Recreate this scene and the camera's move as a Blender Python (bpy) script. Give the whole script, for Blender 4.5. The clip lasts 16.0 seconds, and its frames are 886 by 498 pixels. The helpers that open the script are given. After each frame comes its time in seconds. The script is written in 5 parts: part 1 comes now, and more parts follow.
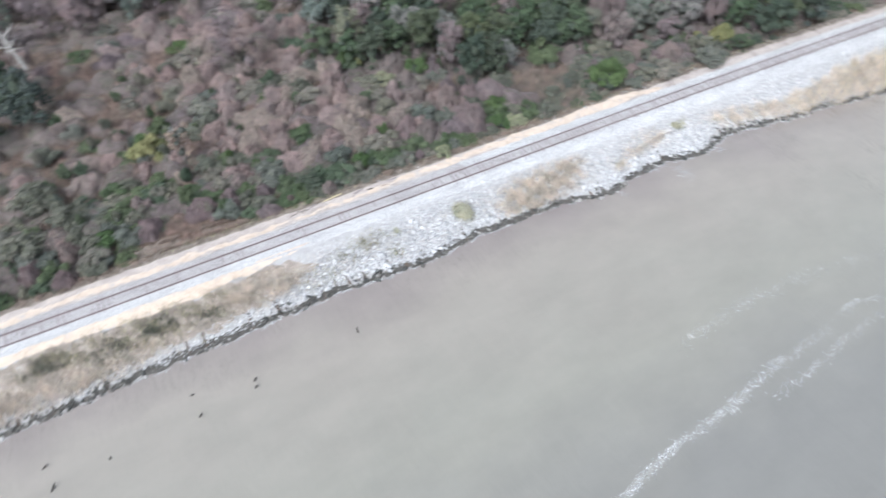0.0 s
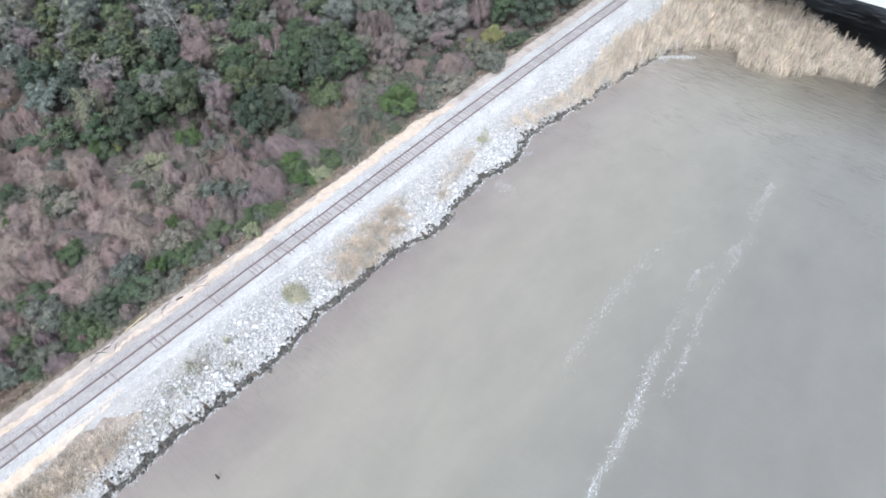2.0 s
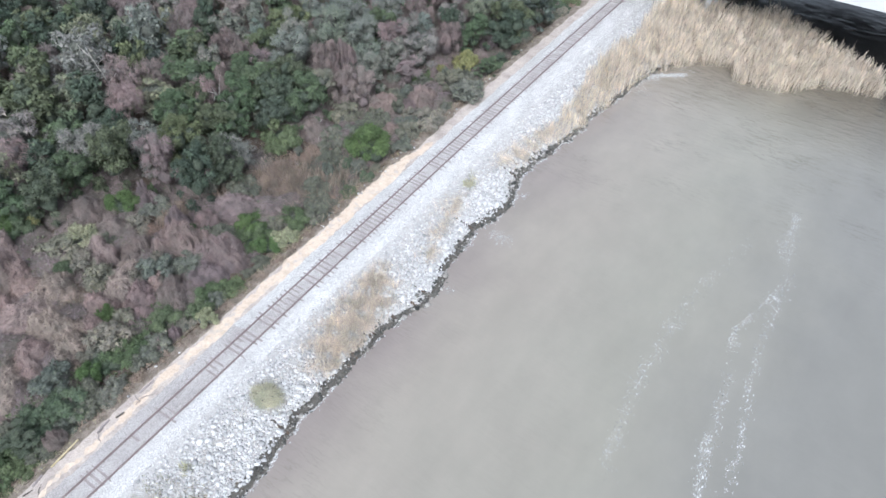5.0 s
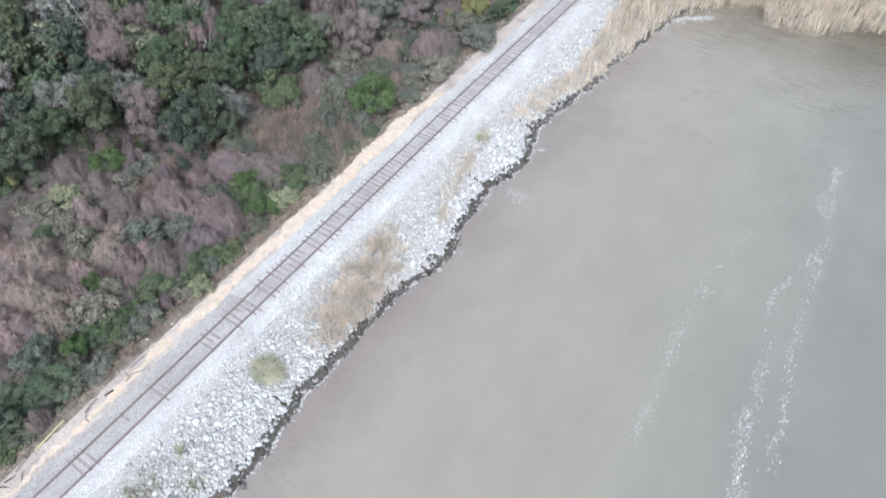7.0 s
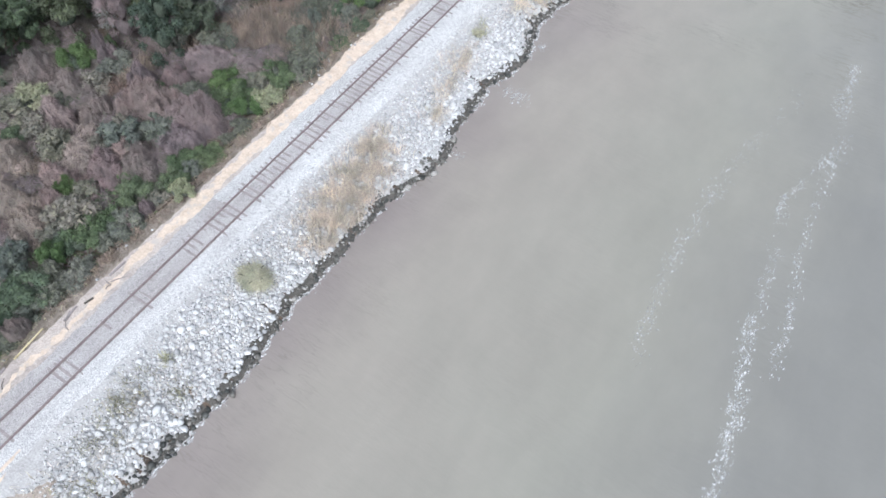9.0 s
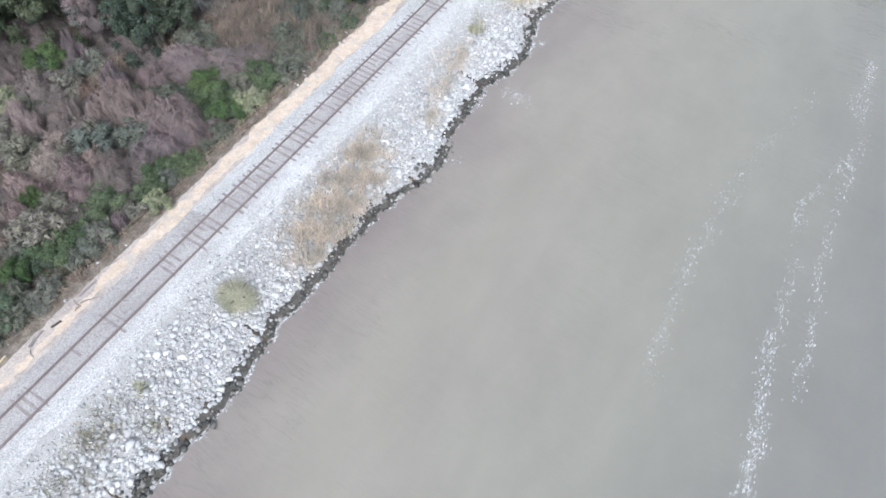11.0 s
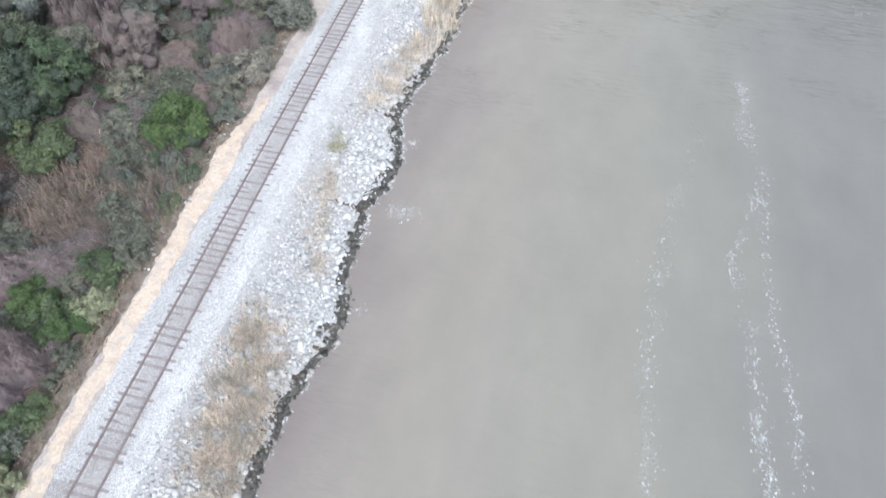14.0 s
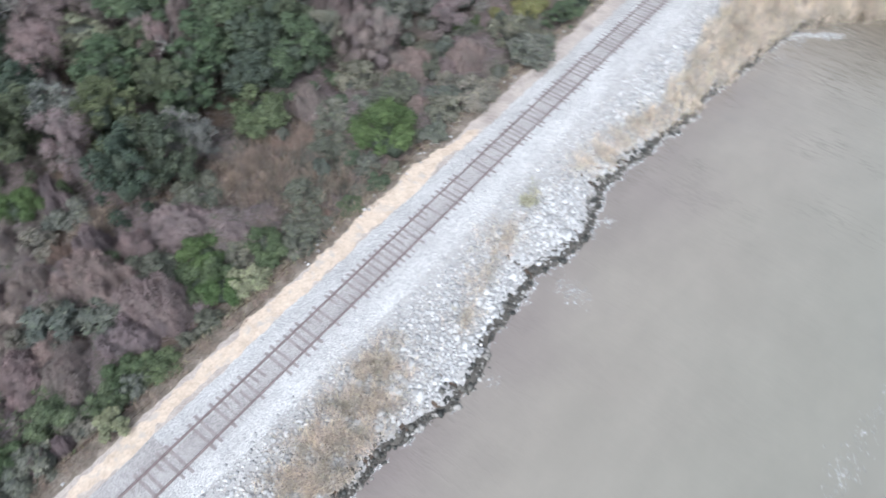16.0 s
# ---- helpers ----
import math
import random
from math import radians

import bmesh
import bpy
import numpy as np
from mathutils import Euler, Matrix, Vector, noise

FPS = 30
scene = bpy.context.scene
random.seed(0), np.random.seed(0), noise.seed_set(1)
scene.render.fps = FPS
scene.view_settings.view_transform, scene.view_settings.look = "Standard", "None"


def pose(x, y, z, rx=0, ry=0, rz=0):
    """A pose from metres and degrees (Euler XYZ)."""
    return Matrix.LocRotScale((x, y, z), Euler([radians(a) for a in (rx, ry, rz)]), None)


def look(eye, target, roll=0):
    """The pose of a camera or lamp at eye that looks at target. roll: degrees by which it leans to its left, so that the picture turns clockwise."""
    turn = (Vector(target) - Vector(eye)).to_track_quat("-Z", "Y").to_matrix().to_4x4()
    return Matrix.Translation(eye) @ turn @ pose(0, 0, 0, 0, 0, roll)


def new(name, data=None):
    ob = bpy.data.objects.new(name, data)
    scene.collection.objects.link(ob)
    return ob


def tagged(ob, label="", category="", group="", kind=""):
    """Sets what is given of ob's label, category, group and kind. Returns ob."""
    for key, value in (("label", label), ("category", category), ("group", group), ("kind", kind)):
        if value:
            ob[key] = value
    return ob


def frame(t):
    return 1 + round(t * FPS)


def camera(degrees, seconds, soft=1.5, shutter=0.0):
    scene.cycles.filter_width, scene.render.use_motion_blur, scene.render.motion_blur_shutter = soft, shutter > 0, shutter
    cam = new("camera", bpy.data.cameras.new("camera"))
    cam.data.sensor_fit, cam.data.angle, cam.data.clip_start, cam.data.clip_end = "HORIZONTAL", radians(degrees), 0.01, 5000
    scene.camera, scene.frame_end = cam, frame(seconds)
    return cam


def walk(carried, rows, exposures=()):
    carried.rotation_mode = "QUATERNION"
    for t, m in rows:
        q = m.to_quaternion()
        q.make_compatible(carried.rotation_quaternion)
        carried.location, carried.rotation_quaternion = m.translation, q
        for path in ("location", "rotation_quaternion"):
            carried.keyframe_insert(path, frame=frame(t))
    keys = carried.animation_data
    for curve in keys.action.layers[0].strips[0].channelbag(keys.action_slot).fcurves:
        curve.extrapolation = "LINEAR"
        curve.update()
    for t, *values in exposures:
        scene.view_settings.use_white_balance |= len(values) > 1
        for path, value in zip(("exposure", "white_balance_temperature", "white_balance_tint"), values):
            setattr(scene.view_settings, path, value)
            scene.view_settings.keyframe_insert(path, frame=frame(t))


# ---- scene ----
cam = camera(65.8, 16.0, soft=1.6, shutter=0.55)
EV = 1.265
PATH = [
    (0, (54.831, 1.729, 56.198), (53.618, 2.364, 54.739), -0.9),
    (0.5, (52.379, 2.534, 55.967), (51.268, 3.333, 54.508), -0.8),
    (1, (49.885, 3.32, 55.763), (48.84, 4.205, 54.305), -0.6),
    (1.5, (47.387, 4.207, 55.496), (46.493, 5.249, 54.041), -0.1),
    (2, (45.038, 5.098, 55.192), (44.17, 6.168, 53.743), 0.1),
    (2.5, (42.855, 6.11, 54.778), (42.077, 7.26, 53.338), 0.3),
    (3, (40.71, 7.238, 54.202), (39.948, 8.406, 52.769), 0.4),
    (3.5, (38.686, 8.584, 53.405), (37.924, 9.755, 51.975), 0.6),
    (4, (37.005, 9.954, 52.432), (36.234, 11.131, 51.011), 0.5),
    (6.5, (31.858, 14.671, 47.692), (31.099, 15.812, 46.236), -0.1),
    (7, (31.51, 14.999, 46.879), (30.782, 16.094, 45.372), -0.3),
    (7.5, (31.421, 15.104, 46.072), (30.725, 16.154, 44.519), -0.2),
    (8, (31.343, 15.206, 45.303), (30.683, 16.209, 43.703), -0.1),
    (8.5, (31.149, 15.425, 44.655), (30.528, 16.376, 43.009), -0.0),
    (11, (28.908, 18.274, 41.889), (28.328, 19.217, 40.223), 0.8),
    (11.5, (28.125, 19.348, 41.475), (27.62, 20.358, 39.825), 0.2),
    (12, (27.112, 20.709, 41.262), (26.661, 21.756, 39.619), -0.2),
    (12.5, (25.958, 22.275, 41.16), (25.506, 23.33, 39.522), -0.3),
    (13, (24.716, 23.984, 41.076), (24.268, 25.049, 39.443), -0.2),
    (13.5, (23.458, 25.733, 40.885), (23.148, 26.856, 39.259), -0.5),
    (14, (22.261, 27.398, 40.585), (21.969, 28.54, 38.97), -0.5),
    (14.5, (21.271, 28.82, 40.275), (20.974, 29.982, 38.674), -0.5),
    (15, (20.601, 29.936, 40.029), (20.265, 31.099, 38.437), -0.9),
    (15.5, (20.275, 30.833, 39.832), (19.73, 31.925, 38.247), -0.0),
    (16, (20.127, 31.636, 39.656), (19.39, 32.615, 38.075), 0.9),
]
walk(cam, [(t, look(eye, target, roll)) for t, eye, target, roll in PATH], [(t, EV + e, 5880, 8) for t, e in ((0.0, 0.05), (3.0, 0.07), (4.0, 0.05), (7.0, -0.01), (8.5, -0.08), (11.0, -0.09), (14.5, -0.03), (16.0, -0.1))])

# ---- world, sun ----
world = bpy.data.worlds.new("overcast_sky")
scene.world = world
world.use_nodes = True
wn, wl = world.node_tree.nodes, world.node_tree.links
sky = wn.new("ShaderNodeTexSky")
sky.sky_type = 'NISHITA'
sky.sun_disc = False
sky.sun_elevation, sky.sun_rotation = radians(48), radians(150)
sky.dust_density, sky.air_density = 3.0, 1.0
soft_sky = wn.new("ShaderNodeHueSaturation")
soft_sky.inputs["Saturation"].default_value = 0.30
wl.new(sky.outputs[0], soft_sky.inputs["Color"])
wl.new(soft_sky.outputs[0], wn["Background"].inputs[0])
wn["Background"].inputs[1].default_value = 0.12
sun = new("sun", bpy.data.lights.new("sun", 'SUN'))
sun.data.energy, sun.data.angle, sun.data.color = 0.9, radians(25), (1.0, 0.985, 0.965)
sun.matrix_world = look((0, 0, 100), (-26, 45, 42))

# ---- materials ----


def material(name, rough=0.8, spec=0.3):
    m = bpy.data.materials.new(name)
    m.use_nodes = True
    b = m.node_tree.nodes["Principled BSDF"]
    b.inputs["Roughness"].default_value = rough
    b.inputs["Specular IOR Level"].default_value = spec
    return m, m.node_tree.nodes, m.node_tree.links, b


def ramp(nodes, links, source, stops):
    r = nodes.new("ShaderNodeValToRGB")
    while len(r.color_ramp.elements) < len(stops):
        r.color_ramp.elements.new(0.5)
    for e, (p, c) in zip(r.color_ramp.elements, stops):
        e.position, e.color = p, (*c, 1)
    links.new(source, r.inputs[0])
    return r.outputs[0]


def noise_of(nodes, links, scale, detail=4.0, rough=0.6, stretch=None):
    g = nodes.new("ShaderNodeNewGeometry")
    n = nodes.new("ShaderNodeTexNoise")
    n.inputs["Scale"].default_value, n.inputs["Detail"].default_value, n.inputs["Roughness"].default_value = scale, detail, rough
    out = g.outputs["Position"]
    if stretch:
        mp = nodes.new("ShaderNodeMapping")
        mp.inputs["Scale"].default_value = stretch[:3]
        if len(stretch) > 3:
            mp.inputs["Rotation"].default_value = (0, 0, radians(stretch[3]))
        links.new(out, mp.inputs[0])
        out = mp.outputs[0]
    links.new(out, n.inputs["Vector"])
    return n.outputs["Fac"]


def mix(nodes, links, kind, fac, a, b):
    x = nodes.new("ShaderNodeMix")
    x.data_type, x.blend_type = 'RGBA', kind
    for sock, v in ((x.inputs[0], fac), (x.inputs[6], a), (x.inputs[7], b)):
        if hasattr(v, "links"):
            links.new(v, sock)
        elif isinstance(v, tuple):
            sock.default_value = (*v, 1)
        else:
            sock.default_value = v
    return x.outputs[2]


def bump(nodes, links, b, height, strength=0.4, distance=0.03):
    n = nodes.new("ShaderNodeBump")
    n.inputs["Strength"].default_value, n.inputs["Distance"].default_value = strength, distance
    links.new(height, n.inputs["Height"])
    links.new(n.outputs[0], b.inputs["Normal"])


def plant_material(name, tones, rough=0.8, spec=0.15, island=0.24):
    """Tones change from plant to plant, from leaf to leaf and slowly over each plant."""
    m, n, l, b = material(name, rough, spec)
    info = n.new("ShaderNodeObjectInfo")
    k = len(tones)
    col = ramp(n, l, info.outputs["Random"], [((i + 0.5) / k, t) for i, t in enumerate(tones)])
    geo = n.new("ShaderNodeNewGeometry")
    leaf = ramp(n, l, geo.outputs["Random Per Island"], [(0, (1 - island,) * 3), (0.75, (1 + island * 0.6,) * 3), (0.9, (1 + island, 1 + island * 1.25, 1 + island * 0.4)), (1, (1 + island * 1.6, 1 + island * 1.5, 1 + island * 0.9))])
    col = mix(n, l, 'MULTIPLY', 1.0, col, leaf)
    big = ramp(n, l, noise_of(n, l, 0.7, 3), [(0.3, (0.72, 0.76, 0.74)), (0.7, (1.2, 1.15, 1.12))])
    col = mix(n, l, 'MULTIPLY', 1.0, col, big)
    l.new(col, b.inputs["Base Color"])
    return m


def ground_material(name, stops, scale, fine=(14, 0.5), tint=None, bump_size=0.05, rough=0.9):
    m, n, l, b = material(name, rough, 0.15)
    col = ramp(n, l, noise_of(n, l, scale, 6, 0.65), stops)
    f = noise_of(n, l, fine[0], 5, 0.75)
    col = mix(n, l, 'MULTIPLY', 1.0, col, ramp(n, l, f, [(0.3, (1 - fine[1],) * 3), (0.7, (1 + fine[1],) * 3)]))
    if tint:
        col = mix(n, l, 'MIX', ramp(n, l, noise_of(n, l, tint[0], 4, 0.7), [(tint[1], (0, 0, 0)), (tint[1] + 0.1, (1, 1, 1))]), col, tint[2])
    l.new(col, b.inputs["Base Color"])
    bump(n, l, b, f, 0.7, bump_size)
    return m


M = {}
M["litter"] = ground_material("leaf_litter", [(0.3, (0.05, 0.04, 0.033)), (0.5, (0.10, 0.075, 0.06)), (0.7, (0.14, 0.105, 0.08))], 0.5)
M["verge"] = ground_material("dead_grass_soil", [(0.35, (0.15, 0.128, 0.105)), (0.5, (0.21, 0.178, 0.15)), (0.65, (0.3, 0.258, 0.22))], 1.2, fine=(9, 0.45))
M["sand"] = ground_material("pale_sand", [(0.3, (0.455, 0.368, 0.296)), (0.5, (0.56, 0.46, 0.37)), (0.75, (0.64, 0.548, 0.458))], 1.1, fine=(6, 0.22), tint=(0.9, 0.555, (0.45, 0.405, 0.37)), bump_size=0.03)
M["gravelsand"] = ground_material("sandy_gravel", [(0.3, (0.32, 0.28, 0.256)), (0.5, (0.42, 0.368, 0.335)), (0.7, (0.51, 0.445, 0.394))], 0.8, fine=(8, 0.35))
M["bank"] = ground_material("bank_gravel", [(0.3, (0.34, 0.328, 0.32)), (0.7, (0.46, 0.448, 0.44))], 1.5, fine=(10, 0.3))


def crushed(name, lo, hi, size):
    """Crushed stone: small separate chips with dark gaps."""
    m, n, l, b = material(name, 0.85, 0.25)
    g = n.new("ShaderNodeNewGeometry")
    v = n.new("ShaderNodeTexVoronoi")
    v.inputs["Scale"].default_value = 1 / size
    l.new(g.outputs["Position"], v.inputs["Vector"])
    sep = n.new("ShaderNodeSeparateColor")
    l.new(v.outputs["Color"], sep.inputs[0])
    col = ramp(n, l, sep.outputs[0], [(0, lo), (1, hi)])
    gap = ramp(n, l, v.outputs["Distance"], [(0.35, (1, 1, 1)), (0.75, (0.6, 0.6, 0.62))])
    col = mix(n, l, 'MULTIPLY', 1.0, col, gap)
    stain = ramp(n, l, noise_of(n, l, 0.6, 5, 0.7, (1.0, 0.35, 1.0)), [(0.3, (0.82, 0.8, 0.79)), (0.7, (1.12, 1.12, 1.11))])
    col = mix(n, l, 'MULTIPLY', 1.0, col, stain)
    l.new(col, b.inputs["Base Color"])
    bump(n, l, b, v.outputs["Distance"], 0.8, -size * 0.5)
    return m


M["ballast"] = crushed("ballast_stone", (0.42, 0.416, 0.412), (0.69, 0.686, 0.675), 0.06)
M["cribstone"] = crushed("dusty_ballast", (0.37, 0.352, 0.345), (0.53, 0.508, 0.497), 0.05)


def stone_material(name, stops, rough, spec):
    m, n, l, b = material(name, rough, spec)
    geo, info = n.new("ShaderNodeNewGeometry"), n.new("ShaderNodeObjectInfo")
    add = n.new("ShaderNodeMath")
    add.operation = 'ADD'
    l.new(geo.outputs["Random Per Island"], add.inputs[0])
    l.new(info.outputs["Random"], add.inputs[1])
    fr = n.new("ShaderNodeMath")
    fr.operation = 'FRACT'
    l.new(add.outputs[0], fr.inputs[0])
    col = ramp(n, l, fr.outputs[0], stops)
    grain = noise_of(n, l, 9, 5, 0.7)
    col = mix(n, l, 'MULTIPLY', 1.0, col, ramp(n, l, grain, [(0.3, (0.82, 0.82, 0.83)), (0.7, (1.1, 1.1, 1.1))]))
    l.new(col, b.inputs["Base Color"])
    bump(n, l, b, grain, 0.4, 0.03)
    return m


M["stone"] = stone_material("granite_riprap", [(0, (0.3, 0.298, 0.3)), (0.25, (0.43, 0.427, 0.425)), (0.75, (0.53, 0.527, 0.522)), (1, (0.66, 0.655, 0.65))], 0.8, 0.3)
M["wetstone"] = stone_material("wet_algae_rock", [(0, (0.026, 0.027, 0.024)), (0.42, (0.06, 0.06, 0.054)), (0.7, (0.13, 0.122, 0.108)), (0.86, (0.25, 0.235, 0.215)), (1, (0.42, 0.41, 0.39))], 0.45, 0.5)

M["vine"] = plant_material("bare_vines", [(0.22, 0.169, 0.175), (0.243, 0.185, 0.187), (0.203, 0.166, 0.178), (0.254, 0.199, 0.189), (0.226, 0.19, 0.183)], island=0.1)
M["drape"] = plant_material("hanging_dark_vines", [(0.182, 0.145, 0.147), (0.205, 0.168, 0.165), (0.175, 0.15, 0.154)], island=0.14)
M["midgreen"] = plant_material("mid_green_foliage", [(0.08, 0.112, 0.07), (0.095, 0.122, 0.08), (0.11, 0.126, 0.074)])
M["tanvine"] = plant_material("bare_tan_vines", [(0.31, 0.238, 0.232), (0.335, 0.256, 0.242), (0.288, 0.236, 0.236), (0.315, 0.262, 0.236)], island=0.1)
M["brown"] = plant_material("dead_stems", [(0.24, 0.175, 0.155), (0.262, 0.195, 0.172), (0.275, 0.222, 0.19)], island=0.24)
M["olive"] = plant_material("olive_foliage", [(0.124, 0.128, 0.107), (0.164, 0.158, 0.129), (0.119, 0.134, 0.122), (0.19, 0.176, 0.155)])
M["green"] = plant_material("green_foliage", [(0.084, 0.113, 0.066), (0.112, 0.136, 0.08), (0.09, 0.118, 0.084)])
M["lime"] = plant_material("young_green_foliage", [(0.08, 0.124, 0.056), (0.096, 0.136, 0.062)])
M["pale"] = plant_material("pale_foliage", [(0.23, 0.242, 0.163), (0.253, 0.253, 0.181)])
M["dark"] = plant_material("dark_evergreen_foliage", [(0.06, 0.08, 0.064), (0.076, 0.094, 0.072), (0.07, 0.085, 0.08), (0.088, 0.102, 0.066)], island=0.24)
M["greytree"] = plant_material("grey_green_foliage", [(0.168, 0.19, 0.165), (0.205, 0.198, 0.186), (0.19, 0.196, 0.13), (0.155, 0.184, 0.172), (0.21, 0.19, 0.19), (0.172, 0.186, 0.174)], island=0.22)
M["yellow"] = plant_material("yellow_green_foliage", [(0.2, 0.205, 0.1), (0.22, 0.215, 0.11)])
M["greyshrub"] = plant_material("pale_twiggy_shrub", [(0.41, 0.395, 0.31), (0.44, 0.425, 0.345)], 0.8)
M["straw"] = plant_material("dry_grass", [(0.56, 0.488, 0.435), (0.61, 0.54, 0.487)], 0.8, island=0.25)
M["reed"] = plant_material("dry_reed", [(0.56, 0.474, 0.4), (0.6, 0.52, 0.45)], 0.8, island=0.22)
M["greengrass"] = plant_material("mixed_grass", [(0.27, 0.25, 0.185), (0.3, 0.275, 0.205)], 0.8, island=0.55)
def thicket_material(name):
    """Ground-hugging thicket: vines, dead stems and low leaves in patches."""
    m, n, l, b = material(name, 0.85, 0.15)
    col = ramp(n, l, noise_of(n, l, 0.16, 5, 0.65), [(0.34, (0.11, 0.122, 0.095)), (0.42, (0.165, 0.158, 0.135)), (0.49, (0.2, 0.165, 0.17)), (0.58, (0.215, 0.172, 0.178)), (0.68, (0.205, 0.16, 0.148))])
    geo = n.new("ShaderNodeNewGeometry")
    col = mix(n, l, 'MULTIPLY', 1.0, col, ramp(n, l, geo.outputs["Random Per Island"], [(0, (0.84,) * 3), (1, (1.18, 1.18, 1.17))]))
    col = mix(n, l, 'MULTIPLY', 1.0, col, ramp(n, l, noise_of(n, l, 5.0, 5, 0.7), [(0.3, (0.7,) * 3), (0.7, (1.2,) * 3)]))
    l.new(col, b.inputs["Base Color"])
    return m


# Heart materials: darker versions of the plants' tones that paint shade into the gaps.
M["heart"] = ground_material("shaded_stems_and_litter", [(0.35, (0.095, 0.09, 0.073)), (0.5, (0.13, 0.108, 0.097)), (0.65, (0.16, 0.13, 0.12))], 0.5, fine=(13, 0.55))
M["greenheart"] = ground_material("shaded_inner_foliage", [(0.35, (0.048, 0.062, 0.046)), (0.65, (0.085, 0.1, 0.075))], 1.2, fine=(5, 0.5), bump_size=0.3)
M["greyheart"] = ground_material("shaded_grey_foliage", [(0.35, (0.07, 0.077, 0.066)), (0.65, (0.125, 0.128, 0.112))], 1.2, fine=(5, 0.5), bump_size=0.3)
vm, n, l, b = material("shaded_inner_vines", 0.9, 0.1)
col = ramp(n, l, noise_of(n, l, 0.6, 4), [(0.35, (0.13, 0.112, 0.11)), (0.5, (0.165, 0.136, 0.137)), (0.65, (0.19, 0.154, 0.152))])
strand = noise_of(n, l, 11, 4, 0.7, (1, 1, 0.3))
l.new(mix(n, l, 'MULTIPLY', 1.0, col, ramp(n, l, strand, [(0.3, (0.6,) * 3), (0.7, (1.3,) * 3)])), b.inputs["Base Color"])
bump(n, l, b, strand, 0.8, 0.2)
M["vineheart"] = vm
M["thicket"] = thicket_material("mixed_thicket")
M["bark"] = ground_material("grey_bark", [(0.3, (0.06, 0.052, 0.045)), (0.7, (0.12, 0.108, 0.098))], 3)
M["palebark"] = ground_material("bleached_wood", [(0.3, (0.36, 0.34, 0.315)), (0.7, (0.52, 0.5, 0.465))], 3, fine=(12, 0.2))
M["tie"] = ground_material("weathered_tie", [(0.3, (0.22, 0.193, 0.19)), (0.6, (0.3, 0.268, 0.263)), (0.8, (0.37, 0.34, 0.335))], 2.0, fine=(20, 0.3), bump_size=0.01)
M["rail"] = ground_material("rusty_rail", [(0.3, (0.185, 0.148, 0.146)), (0.7, (0.26, 0.215, 0.212))], 3.0, fine=(25, 0.25), bump_size=0.004, rough=0.6)
M["concrete"] = ground_material("bridge_concrete", [(0.3, (0.5, 0.51, 0.52)), (0.7, (0.6, 0.61, 0.61))], 0.5, fine=(5, 0.08), bump_size=0.01)
# Darker copy of the bridge concrete; the underside's shade is in its colour.
M["soffit"] = ground_material("shaded_concrete", [(0.3, (0.13, 0.13, 0.13)), (0.7, (0.2, 0.2, 0.2))], 0.5, fine=(5, 0.15), bump_size=0.01)
M["driftwood"] = ground_material("wet_dark_wood", [(0.3, (0.03, 0.028, 0.025)), (0.7, (0.07, 0.062, 0.055))], 4)
M["yellowwood"] = ground_material("yellowed_plank", [(0.3, (0.5, 0.42, 0.24)), (0.7, (0.62, 0.55, 0.38))], 3)
fm, fn, fl, fb = material("foam", 0.6, 0.3)
fl.new(ramp(fn, fl, noise_of(fn, fl, 3, 4), [(0.3, (0.55, 0.55, 0.54)), (0.7, (0.75, 0.75, 0.74))]), fb.inputs["Base Color"])
fl.new(ramp(fn, fl, noise_of(fn, fl, 5, 5, 0.7, (1.6, 0.8, 1)), [(0.36, (0.03,) * 3), (0.5, (0.3,) * 3), (0.66, (0.85,) * 3)]), fb.inputs["Alpha"])
M["foam"] = fm

# ---- plan ----
SHORE = [(-400, 9.6), (-40, 9.6), (-15, 9.3), (-7, 9.0), (0, 8.8), (7, 8.5), (13.6, 8.3), (20, 8.7), (24, 8.9), (28, 8.5), (31, 8.1), (37, 8.4), (42.5, 8.3),
         (46, 9.5), (49, 9.8), (52.3, 8.8), (55, 8.7), (58, 8.2), (62.5, 9.5), (65, 9.0), (68.3, 8.0), (72, 8.2), (75.3, 8.9), (80, 9.7), (84, 9.6), (87, 10.3),
         (92, 11.1), (98, 11.8), (103, 14), (108, 14), (130, 15), (400, 15)]
SY, SX = np.array(SHORE).T


def wave(x, y, s, seed):
    """Smooth ground noise, about -1 to 1, with forms of s metres."""
    r = np.random.RandomState(seed)
    out = 0
    for k in range(5):
        a, p, f = r.uniform(0, 6.28), r.uniform(0, 6.28), (0.7 + 0.45 * k) * 6.28 / s
        out = out + np.sin(f * (x * np.cos(a) + y * np.sin(a)) + p) / (1 + 0.5 * k)
    return out / 2.2


def track_x(y):
    return 0.6 * (np.clip(np.asarray(y, float) - 55, 0, 90) / 57) ** 2


def shore_x(y):
    y = np.asarray(y, float)
    return np.interp(y, SY, SX) + 0.22 * wave(y, 0, 2.3, 3) + 0.12 * wave(y, 0, 0.9, 4)


